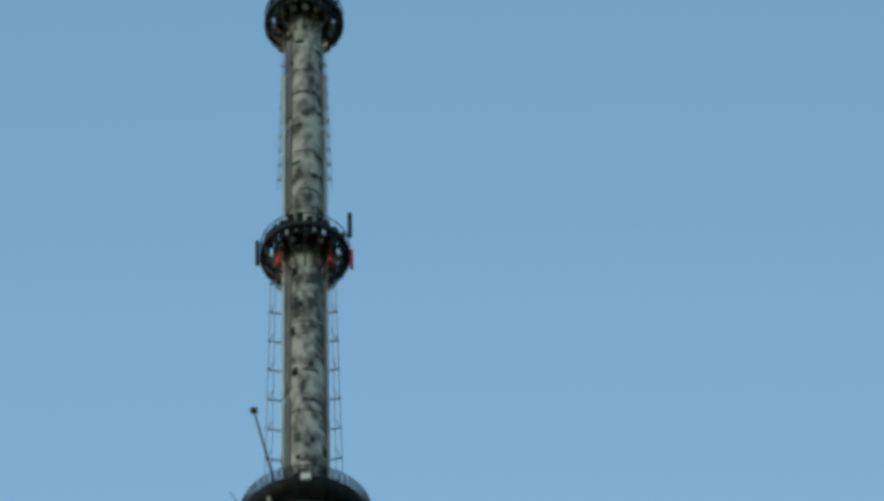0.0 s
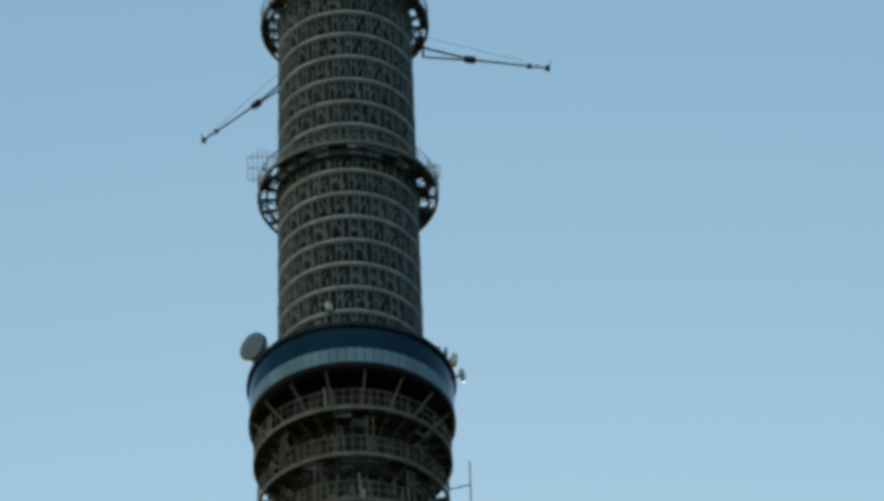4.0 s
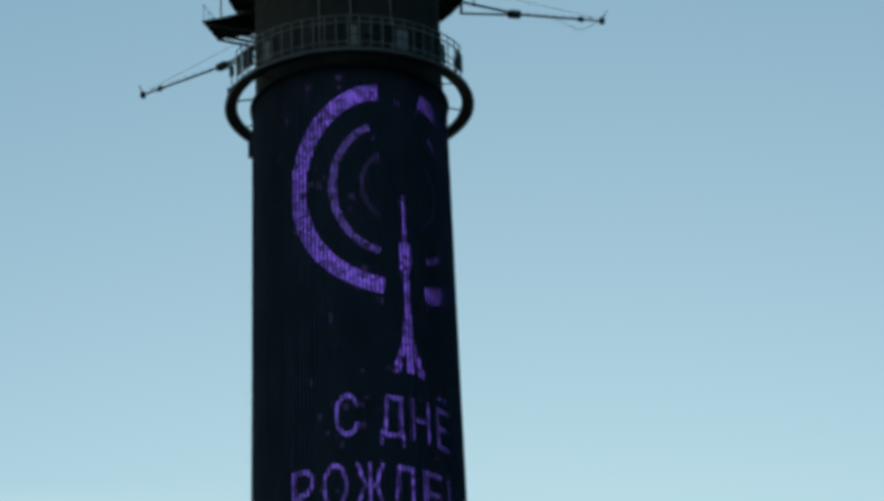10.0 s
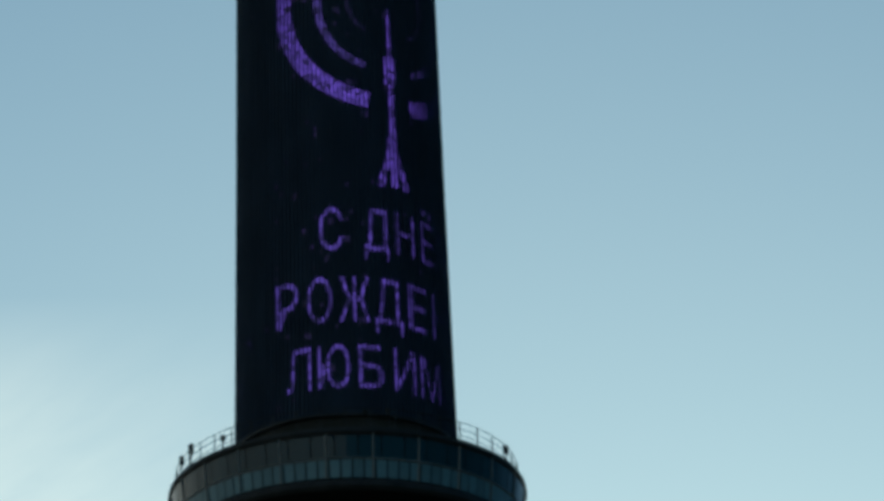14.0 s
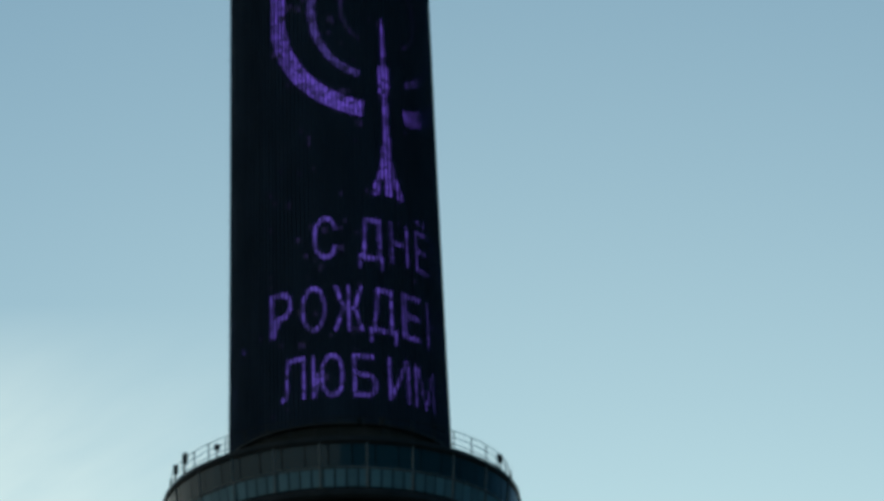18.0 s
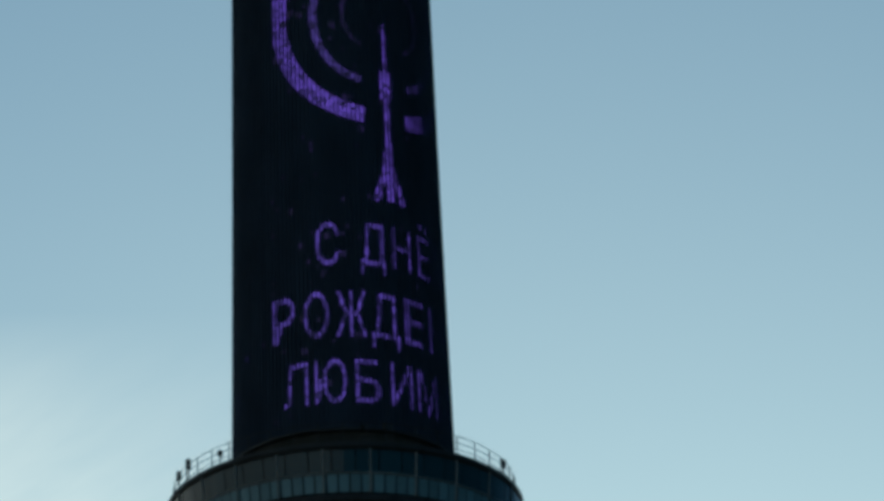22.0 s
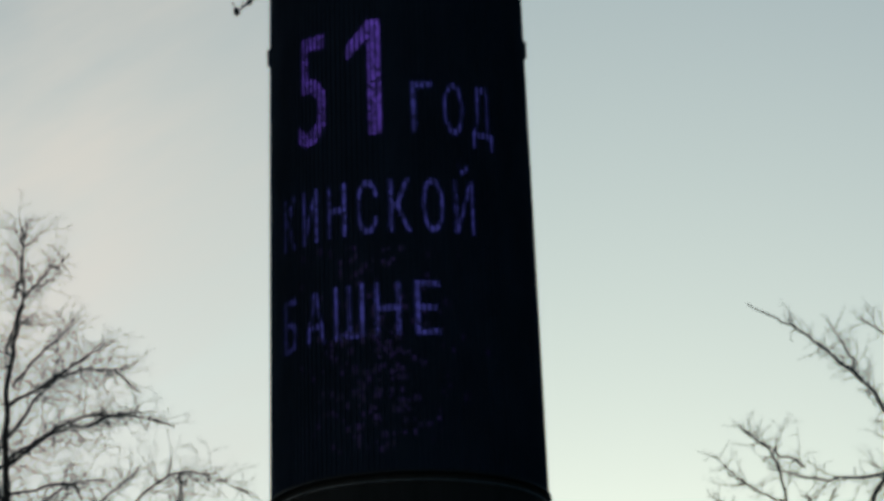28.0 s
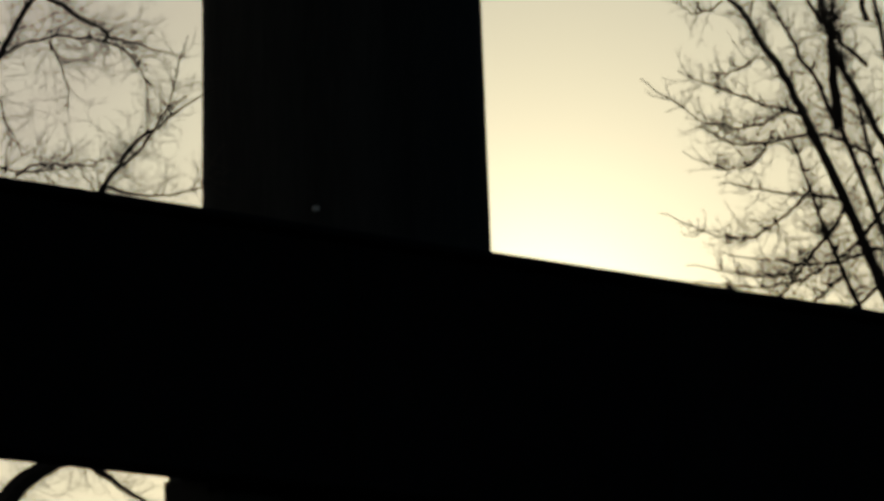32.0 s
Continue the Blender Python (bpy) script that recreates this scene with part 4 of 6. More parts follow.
        part("arm", Shape().tube((0.2, 0, 0), (0, 1.4, -1.6), 0.07), STEEL, d)
    rnd = random.Random(77)
    for a in (70, 76, 81, 88, 95, 101, -96, -70):
        q = thing("panel_antenna", "small pale panel antenna on the gallery roof", "antenna", group="antennas on the gallery roof")
        q.matrix_basis = pose(0, 0, 0, 0, 0, a) @ pose(0, -rnd.uniform(6.4, 7.6), 267.6)
        hgt = rnd.uniform(0.9, 2.2)
        pole = part("pole", Shape().tube((0, 0, 0), (0, 0, hgt), 0.05), STEEL, q)
        part("panel", Shape().box((-0.2, -0.2, hgt * 0.5), (0.2, -0.06, hgt), 0.04), rnd.choice((PALE_PAINT, GALLERY, STEEL)), pole)
    p = thing("whip_antenna", "thin upright whip antenna on a side arm", "antenna")
    p.matrix_basis = pose(0, 0, 0, 0, 0, 84) @ pose(0, -7.1, 256.8)
    part("arm", Shape().tube((0, 0.2, 0.6), (0, -1.5, 0.9), 0.05), STEEL, p)
    part("whip", Shape().tube((0, -1.5, -0.6), (0, -1.5, 3.0), 0.06), GALVANISED, p)


glazed_ring()


def glazed_drum():
    g = thing("glazed_drum", "wide drum clad in blue glass with dark strip windows", "tower section", (0, 0, 237.0))
    part("core", Shape().turned([(9.2, 1.3), (9.2, 10.4)]), JOINT, g)
    rows = [(1.6, 4.0, SPANDREL), (4.0, 4.9, WINDOW), (4.9, 8.1, SPANDREL), (8.1, 9.1, WINDOW), (9.1, 10.4, SPANDREL)]
    for z0, z1, mt in rows:
        glazed_band(g, 48, 9.52 + 0.01 * z0, z0, 9.52 + 0.01 * z1, z1, mt, gap=0.12, name="window_pane" if mt is WINDOW else "spandrel_panel")
    mullions(g, 48, 9.47, 1.6, 9.55, 10.4, w=0.045, mat=STEEL)
    part("roof", Shape().turned([(5.4, 10.7), (9.5, 10.55), (9.75, 10.5), (9.75, 10.25), (9.2, 10.2)]), STEEL, g)
    part("sill", Shape().turned([(9.2, 1.5), (9.66, 1.4), (9.66, 1.05), (9.3, 0.95)]), LATTICE, g)
    part("underside", Shape().turned([(9.35, 1.1), (9.1, 0.7), (8.3, 0.2), (7.0, -0.2), (5.3, -0.4)]), SOFFIT, g, smooth=True)
    post = Shape().tube((0, -9.45, 10.5), (0, -9.45, 11.7), 0.04, sides=5).mesh("rail_post", STEEL)
    for p in around(44):
        part("rail_post", post, STEEL, g, m=p)
    part("roof_rail", Shape().torus(9.45, 11.7, 0.05), STEEL, g)
    part("roof_rail", Shape().torus(9.45, 11.1, 0.035), STEEL, g)
    # galleries hanging under the drum
    ring_platform(236.2, 8.5, "railed service ring hanging under the glass drum", rail=1.3, spokes=44, rim=0.18, holes=0.0, seed=31, hoops=1, mat=GALLERY, pickets=80, group="service rings under the glass drum")
    ring_platform(234.1, 7.35, "lower service ring with antenna brackets", rail=1.4, spokes=36, rim=0.2, holes=0.1, seed=32, hoops=1, mat=GALLERY, group="service rings under the glass drum")
    rnd = random.Random(8)
    for i, a in enumerate((-84, -66, -41, -21, 21, 58, 74, 88, 104, 128, 150, 172, 195, 218, 240, 258)):
        q = thing("antenna_bracket", "pale steel bracket frame with hanging antenna", "antenna", group="brackets under the glass drum")
        q.matrix_basis = pose(0, 0, 0, 0, 0, a) @ pose(0, -7.1, 233.9)
        ln = rnd.uniform(2.2, 3.0) if a != -84 else 3.4
        for dx in (-0.4, 0.4):
            part("hanger", Shape().tube((dx, -0.1, 0.2), (dx, -0.15, -ln), 0.07, sides=5), GALVANISED, q)
        part("panel", Shape().box((-0.2, -0.3, -ln + 0.1), (0.2, -0.12, -0.9), 0.05), CLADDING, q)
        for z in (-0.8, -1.7, -2.5):
            part("rung", Shape().tube((-0.42, -0.1, z), (0.42, -0.1, z), 0.05, sides=4), GALVANISED, q)
        part("strut", Shape().tube((0, -0.1, -ln + 0.6), (0, 1.5, -1.0), 0.06, sides=4), BRONZE, q)
    # crowded fittings at both sides of the lower ring; pale colours stand for sunlit highlights
    for a in (-118, -110, -102, -96, -91, -85, -79, -72, -65, -58, 58, 64, 70, 76, 83, 90, 96, 103, 110, 118):
        q = thing("fitting_cluster", "tangle of pipes and boxes under the drum, pale brown as if sunlit", "pipework", group="pipework under the glass drum")
        q.matrix_basis = pose(0, 0, 0, 0, 0, a) @ pose(0, -6.7, 233.5)
        for k in range(7):
            x, y, z = rnd.uniform(-0.6, 0.6), rnd.uniform(-0.9, 0.7), rnd.uniform(-1.9, 0.2)
            mt = rnd.choice((WHITE, BRONZE, GALVANISED, GALVANISED, GALLERY))
            if k % 3:
                part("pipe", Shape().tube((x, y, z), (x + rnd.uniform(-0.7, 0.7), y + rnd.uniform(-0.5, 0.5), z + rnd.uniform(0.3, 1.3)), 0.07, sides=5), mt, q)
            else:
                part("box", Shape().box((x - 0.16, y - 0.14, z), (x + 0.16, y + 0.14, z + 0.45), 0.04), mt, q)
        part("hanger", Shape().tube((0, -0.5, 0.4), (0, -0.4, -1.7), 0.06, sides=5), GALVANISED, q)
    w = thing("whip_antenna", "thin upright whip antenna on the drum roof", "antenna", (-8.4, -4.2, 247.4))
    part("whip", Shape().tube((0, 0, 0), (0, 0, 2.8), 0.05), STEEL, w)


glazed_drum()


# ---- slewing booms ----
def boom(root, tip, group="slender booms on the tower"):
    root, tip = Vector(root), Vector(tip)
    d = tip - root
    length = d.length
    b = thing("slewing_boom", "slender grey steel boom with a forked root and stay cable", "boom", group=group)
    turn = math.degrees(math.atan2(d.y, d.x))
    b.matrix_basis = pose(*root, 0, -math.degrees(math.asin(d.z / length)), turn)
    elbow = length * 0.36
    part("chord", Shape().tube((-0.35, -0.05, 0.7), (elbow, 0, 0.1), 0.09), FRAME, b)
    part("chord", Shape().tube((-0.35, 0.05, -0.15), (elbow, 0, 0.0), 0.08), FRAME, b)
    part("root_post", Shape().tube((-0.35, 0, -0.2), (-0.35, 0, 1.9), 0.1), STEEL, b)
    part("elbow", Shape().box((elbow - 0.55, -0.25, -0.2), (elbow + 0.4, 0.25, 0.3), 0.1), STEEL, b)
    jib = part("jib", Shape().tube((elbow, 0, 0.05), (length, 0, 0), 0.085, 0.06), FRAME, b)
    lat = Shape()
    for k in range(8):
        x0 = elbow + 0.6 + (length - elbow - 1.2) * k / 8
        x1 = elbow + 0.6 + (length - elbow - 1.2) * (k + 1) / 8
        lat.tube((x0, 0, 0), ((x0 + x1) / 2, 0, 0.22), 0.025, sides=4).tube(((x0 + x1) / 2, 0, 0.22), (x1, 0, 0), 0.025, sides=4)
    part("lattice", lat, STEEL, jib)
    part("trolley", Shape().box((length - 1.7, -0.12, -0.15), (length - 1.3, 0.12, 0.2), 0.05), STEEL, jib)
    part("tip_head", Shape().box((length - 0.2, -0.15, -0.22), (length + 0.15, 0.15, 0.25), 0.05).tube((length, 0, 0.2), (length + 0.3, 0, 0.85), 0.04), STEEL, jib)
    part("stay", Shape().tube((-0.35, 0, 1.85), (length - 0.3, 0, 0.2), 0.018, sides=4), STEEL, b)
    return b


BOOMS = [
    ((5.4, 1.3, 381.3), (14.6, 3.6, 381.5)), ((-3.9, 4.6, 381.3), (-10.95, 9.6, 381.5)),
    ((6.4, 1.5, 300.4), (15.8, 3.6, 300.6)), ((-4.7, 4.8, 300.4), (-11.3, 11.5, 300.4)),
    ((9.4, 2.0, 247.0), (19.0, 3.5, 247.0)), ((-6.6, 7.0, 247.0), (-13.96, 12.0, 247.0)),
    ((8.1, 1.9, 196.4), (17.4, 3.0, 196.0)), ((-5.6, 6.2, 196.0), (-14.35, 12.3, 196.0)),
    ((10.3, 0.4, 124.2), (19.8, 0.3, 124.6)), ((-6.8, 7.3, 123.4), (-10.3, 12.0, 122.4)),
    ((9.9, 3.2, 82.0), (19.5, 6.8, 81.8)), ((-7.6, 5.6, 81.6), (-14.2, 12.5, 81.5)),
]
for root, tip in BOOMS:
    arm = boom(root, tip)
    if root[2] == 196.4:
        wire = Shape()
        line = [(5.6, 0, 0.0), (6.4, 0, -0.15), (7.0, 0, -0.5), (7.6, 0, -0.75), (8.2, 0, -0.7), (8.7, 0, -0.35), (9.1, 0, 0.05)]
        for p, q in zip(line, line[1:]):
            wire.tube(p, q, 0.025, sides=4)
        part("slack_wire", wire, GALVANISED, arm, "slack wire hanging under the tip")


# ---- platforms at 198 m ----
ring_platform(197.6, 8.15, "broad dark ring platform with floodlights and railing", rail=1.3, spokes=36, rim=0.35, holes=0.4, seed=41, hoops=2)


def hoop_walkway(z, r_in, r_out, label, rail=0.0, span=64, braces=12, mat=None, edge=None):
    """A smooth flat ring held off the shaft; the railing stands on its front only."""
    t = thing("hoop_walkway", label, "walkway", (0, 0, z), "hoop walkways over the screens")
    part("hoop", Shape().turned([(r_out, 0.1), (r_out - 0.1, 0.18), (r_in, 0.1), (r_in, -0.12), (r_out - 0.1, -0.2), (r_out, -0.1), (r_out, 0.1)]), mat or FRAME, t, smooth=True)
    part("edge_line", Shape().torus(r_out + 0.01, -0.12, 0.04), edge or FRAME, t, "steel edge")
    brace = Shape().tube((0, -shaft_radius(z) + 0.1, 0.25), (0, -r_in - 0.1, 0.0), 0.06, sides=5).mesh("brace", STEEL)
    for p in around(braces, a0=8):
        part("brace", brace, STEEL, t, m=p)
    if rail:
        n = 24
        for f, thick, mt in ((1.0, 0.05, FRAME), (0.8, 0.055, FRAME), (0.42, 0.04, STEEL), (0.2, 0.05, FRAME)):
            r = r_out - 0.06
            rod = [(r + thick * math.cos(k * math.pi / 3), rail * f + thick * math.sin(k * math.pi / 3)) for k in range(7)]
            bar = Shape().turned(rod, n, -span, span)
            part("rail", bar, mt, t)
        post = Shape().tube((0, 0, 0), (0, 0, rail), 0.045, sides=5).mesh("rail_post", FRAME)
        panel = Shape().box((-0.3, -0.03, rail * 0.22), (0.3, 0.03, rail * 0.78), 0.01)
        panels = [panel.mesh("rail_panel", STEEL), panel.mesh("rail_panel", DRUM), Shape().box((-0.2, -0.04, rail * 0.1), (0.2, 0.06, rail * 0.7), 0.02).mesh("rail_panel", FRAME)]
        rnd = random.Random(int(z))
        for k in range(n + 1):
            a = -span + 2 * span * k / n
            part("rail_post", post, STEEL, t, m=pose(0, 0, 0, 0, 0, a) @ pose(0, -r_out + 0.06, 0))
            if rnd.random() < 0.8:
                part("rail_panel", rnd.choice(panels), STEEL, t, m=pose(0, 0, 0, 0, 0, a + rnd.uniform(0.5, 4.0)) @ pose(0, -r_out + 0.1, 0))
    return t


hoop_walkway(188.4, 7.55, 8.35, "grey hoop walkway with a railed front over the screen", 2.45, mat=MID_GREY)


def ring_details():
    for a in (-27, -7, 7, 25, 40):
        f = thing("floodlight", "white floodlight on the platform railing", "floodlight", group="floodlights on the ring platform")
        f.matrix_basis = pose(0, 0, 0, 0, 0, a) @ pose(0, -8.05, 197.35)
        part("housing", Shape().box((-0.27, -0.2, 0.2), (0.27, 0.2, 0.75), 0.07), WHITE, f)
        part("yoke", Shape().tube((0, 0, -0.35), (0, 0, 0.3), 0.06), STEEL, f)
    for a, z, r in ((-118, 204.7, 10.2), (-110, 196.2, 9.9)):
        c = thing("lattice_balcony", "steel lattice service balcony with thin railing", "balcony", group="lattice balconies on the shaft")
        c.matrix_basis = pose(0, 0, 0, 0, 0, a) @ pose(0, -5.9, z)
        ln = r - 5.9
        for dx in (-1.5, -0.5, 0.5, 1.5):
            part("beam", Shape().tube((dx, 0, 0), (dx * 0.8, -ln, 0), 0.12, sides=4).tube((dx, 0, -1.7), (dx * 0.8, -ln, -0.1), 0.1, sides=4), STEEL, c)
        for k in range(7):
            part("cross_bar", Shape().tube((-1.5, -ln * k / 6, -0.02), (1.5, -ln * k / 6, -0.02), 0.1, sides=4), STEEL, c)
        for k in range(4):
            part("rail_post", Shape().tube((-1.3 + k * 0.87, -ln, 0), (-1.3 + k * 0.87, -ln, 1.3), 0.03, sides=4), GALVANISED, c)
            part("rail_post", Shape().tube((-1.45, -ln * k / 3, 0), (-1.45, -ln * k / 3, 1.3), 0.03, sides=4), GALVANISED, c)
        part("top_rail", Shape().tube((-1.4, -ln, 1.3), (1.4, -ln, 1.3), 0.035, sides=4).tube((-1.45, 0, 1.3), (-1.45, -ln, 1.3), 0.035, sides=4), GALVANISED, c)
        if z < 200:
            part("floor", Shape().box((-1.35, -ln, 0.03), (1.35, 0.2, 0.1), 0.02), SOFFIT, c)
        else:
            part("derrick_arm", Shape().tube((0, -ln * 0.4, -0.5), (0, -ln - 1.6, -0.9), 0.11), STEEL, c)
    for a in (-96, 88):
        w = thing("whip_antenna", "thin whip antenna beside the ring platform", "antenna", group="whips at the ring platform")
        w.matrix_basis = pose(0, 0, 0, 0, 0, a) @ pose(0, -8.15, 195.6)
        part("whip", Shape().tube((0, -0.45, 0), (0, -0.45, 4.2), 0.05), STEEL, w)
        part("arm", Shape().tube((0, 0.1, 1.9), (0, -0.45, 2.0), 0.05), STEEL, w)
    h = thing("wall_bracket", "small dark bracket arm on the shaft", "bracket", (-4.45, -4.3, 203.3))
    part("arm", Shape().tube((-0.35, -0.1, 0.55), (0.3, -0.1, 0.35), 0.06).tube((0.0, -0.1, 0.4), (0.35, 0.2, -0.6), 0.05).tube((0.0, 0.5, 0.4), (0.0, -0.1, 0.42), 0.05), STEEL, h)
    lamp = thing("junction_cabinet", "small dark cabinet on the shaft edge", "cabinet")
    lamp.matrix_basis = pose(0, 0, 184.6, 0, 0, -88)
    part("body", Shape().box((-0.3, -6.85, 0), (0.3, -6.2, 1.0), 0.06), STEEL, lamp)
    rnd = random.Random(17)
    for i in range(34):
        a = rnd.uniform(-100, 100)
        q = thing("small_antenna", "small dark antenna box on the platform railing", "antenna", group="small antennas on ring railings")
        zz, rr = rnd.choice(((197.7, 8.0), (188.7, 8.05), (135.6, 10.9), (129.6, 9.7), (126.3, 9.7), (147.0, 10.9)))
        q.matrix_basis = pose(0, 0, 0, 0, 0, a) @ pose(0, -rr, zz)
        hh = rnd.uniform(0.9, 2.0)
        pole = part("pole", Shape().tube((0, 0, 0), (0, 0, hh), 0.045), STEEL, q)
        part("box", Shape().box((-0.16, -0.14, hh * 0.6), (0.16, 0.14, hh), 0.04), rnd.choice((STEEL, STEEL, DRUM)), pole)


ring_details()


# ---- viewing deck at 147 m and the rings below ----
def lower_deck():
    g = thing("lower_viewing_deck", "wide glazed ring deck with a dark bowl underneath", "viewing deck", (0, 0, 143.0))
    part("core", Shape().turned([(10.7, 0.2), (10.7, 3.6)]), JOINT, g)
    part("roof", Shape().turned([(6.9, 4.1), (11.1, 3.9), (11.5, 3.75), (11.55, 3.45), (11.4, 3.25), (10.7, 3.2)]), STEEL, g)
    glazed_band(g, 96, 11.15, 0.45, 11.3, 1.65, DECK_PANEL, gap=0.1, name="spandrel_panel")
    glazed_band(g, 48, 11.3, 1.7, 11.42, 3.25, DECK_WINDOW, gap=0.08, name="window_pane")
    mullions(g, 24, 11.2, 0.4, 11.46, 3.3, w=0.06, a_off=-14)
    part("transom", Shape().torus(11.33, 1.7, 0.05), FRAME, g, "pale line between window and panel")
    part("lip", Shape().turned([(10.7, 0.5), (11.1, 0.45), (11.35, 0.2), (11.38, -0.1), (11.2, -0.35), (10.9, -0.4)]), STEEL, g)
    part("bright_edge", Shape().torus(11.3, 0.18, 0.045), FRAME, g)
    # bowl takes the soffit colour with the underside shade in it
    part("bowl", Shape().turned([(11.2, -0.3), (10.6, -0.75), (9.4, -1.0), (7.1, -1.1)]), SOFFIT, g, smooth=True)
    post = Shape().tube((0, -11.0, 3.7), (0, -11.0, 5.2), 0.04, sides=5).mesh("rail_post", STEEL)
    for p in around(44):
        part("rail_post", post, STEEL, g, m=p)
    for z in (5.2, 4.75, 4.3):
        part("roof_rail", Shape().torus(11.0, z, 0.025), STEEL, g)


lower_deck()
ring_platform(135.3, 11.2, "broad open steel ring platform with lattice floor", rail=1.6, spokes=40, rim=0.55, holes=0.66, seed=51, hoops=4, group="open rings below the lower deck")
ring_platform(129.3, 10.0, "open steel ring platform crowded with small antennas", rail=1.5, spokes=36, rim=0.55, holes=0.4, seed=52, hoops=3, group="open rings below the lower deck")
ring_platform(126.2, 9.7, "narrow railed steel ring platform", rail=1.2, spokes=36, rim=0.22, holes=0.2, seed=53, hoops=2, group="open rings below the lower deck")
ring_platform(124.4, 9.95, "dark steel ring platform above the lower screen", rail=1.5, spokes=36, rim=0.4, holes=0.05, seed=54, hoops=2, group="open rings below the lower deck")
hoop_walkway(122.6, 8.75, 9.5, "dark hoop walkway over the lower screen", mat=STEEL, edge=FRAME)
# these two rings get the near-black colour as backlit shade, in place of steel
ring_platform(82.6, 9.35, "solid ring platform low on the shaft, blackened as backlit", rail=1.4, spokes=36, rim=0.9, holes=0.0, seed=56, hoops=1, mat=SOFFIT)
ring_platform(80.4, 8.85, "small ring under the low platform, blackened as backlit", rail=0, spokes=24, rim=0.6, holes=0.0, seed=57, hoops=0, mat=SOFFIT)


def lower_details():
    # pale rails and boxes on the crowded rings
    for r, z, name in ((11.24, 135.32, "ring_edge"), (10.04, 128.75, "ring_edge")):
        e = thing(name, "thin pale steel edge of a ring platform", "rail", group="pale ring edges")
        part("edge", Shape().torus(r, z, 0.05), FRAME if z > 130 else MID_GREY, e)
    e = thing("front_railing", "pale twin rails with white boxes on a ring platform", "railing")
    for z in (125.95, 124.75):
        part("rail", Shape().torus(9.97, z, 0.03), FRAME, e)
    for a, w, z0, z1, mt in ((-5, 0.22, 124.8, 125.9, FRAME), (-14, 0.14, 125.0, 125.6, FRAME), (15, 0.8, 125.5, 126.0, MID_GREY), (30, 0.3, 124.9, 125.7, MID_GREY), (40, 0.45, 124.8, 125.5, MID_GREY), (52, 0.3, 124.8, 125.6, CLADDING), (-38, 0.3, 124.9, 125.5, FRAME)):
        part("box", Shape().box((-w, -9.98, z0), (w, -9.7, z1), 0.04), mt, e, m=pose(0, 0, 0, 0, 0, a))
    for a in range(-76, 77, 19):
        part("post", Shape().tube((0, -9.95, 124.5), (0, -9.95, 125.95), 0.04, sides=5), FRAME, e, m=pose(0, 0, 0, 0, 0, a))
    m = thing("lattice_post", "slim lattice post standing between two ring platforms", "post", (9.0, -1.6, 129.4))
    for dx in (-0.38, 0.38):
        part("upright", Shape().tube((dx, 0, 0), (dx, 0, 5.6), 0.07, sides=5), STEEL, m)
    for k in range(6):
        part("diagonal", Shape().tube((-0.38 if k % 2 else 0.38, 0, 0.2 + k * 0.9), (0.38 if k % 2 else -0.38, 0, 1.1 + k * 0.9), 0.045, sides=4), STEEL, m)
    y = thing("yard_antenna", "small yard antenna on a bent arm", "antenna", (-9.6, 2.0, 130.2))
    part("arm", Shape().tube((0.6, 0, 0.2), (-1.5, 0, 0.0), 0.06), STEEL, y)
    part("stub", Shape().tube((-1.0, 0, -0.1), (-1.25, 0, 0.6), 0.05), STEEL, y)
    for a0 in (-90, 80):
        c = thing("railing_cage", "thin steel railing cage on the low ring platform", "railing", group="railing cages on the low ring")
        c.matrix_basis = pose(0, 0, 82.6, 0, 0, a0)
        for k in range(5):
            part("post", Shape().tube(((k - 2) * 0.8, -9.25, 0), ((k - 2) * 0.8, -8.65, 3.0 - 0.25 * abs(k - 2)), 0.03, sides=4), FRAME, c)
        for z in (1.4, 2.2, 2.9):
            part("bar", Shape().tube((-1.6, -9.25 + 0.2 * z, z - 0.3), (0, -9.25 + 0.2 * z, z), 0.03, sides=4).tube((0, -9.25 + 0.2 * z, z), (1.6, -9.25 + 0.2 * z, z - 0.3), 0.03, sides=4), FRAME, c)
    w = thing("winch_arm", "stubby dark winch arm poking from a ring platform", "winch")
    w.matrix_basis = pose(0, 0, 132.5, 0, 0, -108)
    part("arm", Shape().tube((0, -7.2, 0.9), (0, -12.1, 0.0), 0.16), STEEL, w)
    part("block", Shape().box((-0.2, -12.3, -0.3), (0.2, -11.8, 0.2), 0.05), STEEL, w)
    r = thing("rope_winch", "dark winch frame at the root of the boom", "winch", (9.75, 3.0, 82.4))
    part("frame", Shape().box((-0.5, -0.4, -0.9), (0.4, 0.4, 0.6), 0.1), STEEL, r)
    part("drum", Shape().tube((-0.2, -0.5, 1.0), (-0.2, 0.5, 1.0), 0.35, sides=10), STEEL, r)
    part("post", Shape().tube((0.3, 0, 0.4), (0.4, 0, 2.0), 0.07), STEEL, r)
    b = thing("wall_lamp", "small pale lamp box low on the shaft", "lamp", (-1.77, -shaft_radius(63.45) + 0.1, 63.45))
    part("box", Shape().box((-0.22, -0.14, -0.16), (0.22, 0.25, 0.16), 0.05), GALVANISED, b)
    q = thing("rope_winch", "dark winch frame at the root of the boom", "winch", (10.1, 0.3, 125.0))
    part("frame", Shape().box((-0.4, -0.4, -1.2), (0.35, 0.4, 0.6), 0.1), STEEL, q)
    part("post", Shape().tube((0.2, 0, 0.4), (0.25, 0, 1.7), 0.07), STEEL, q)


lower_details()


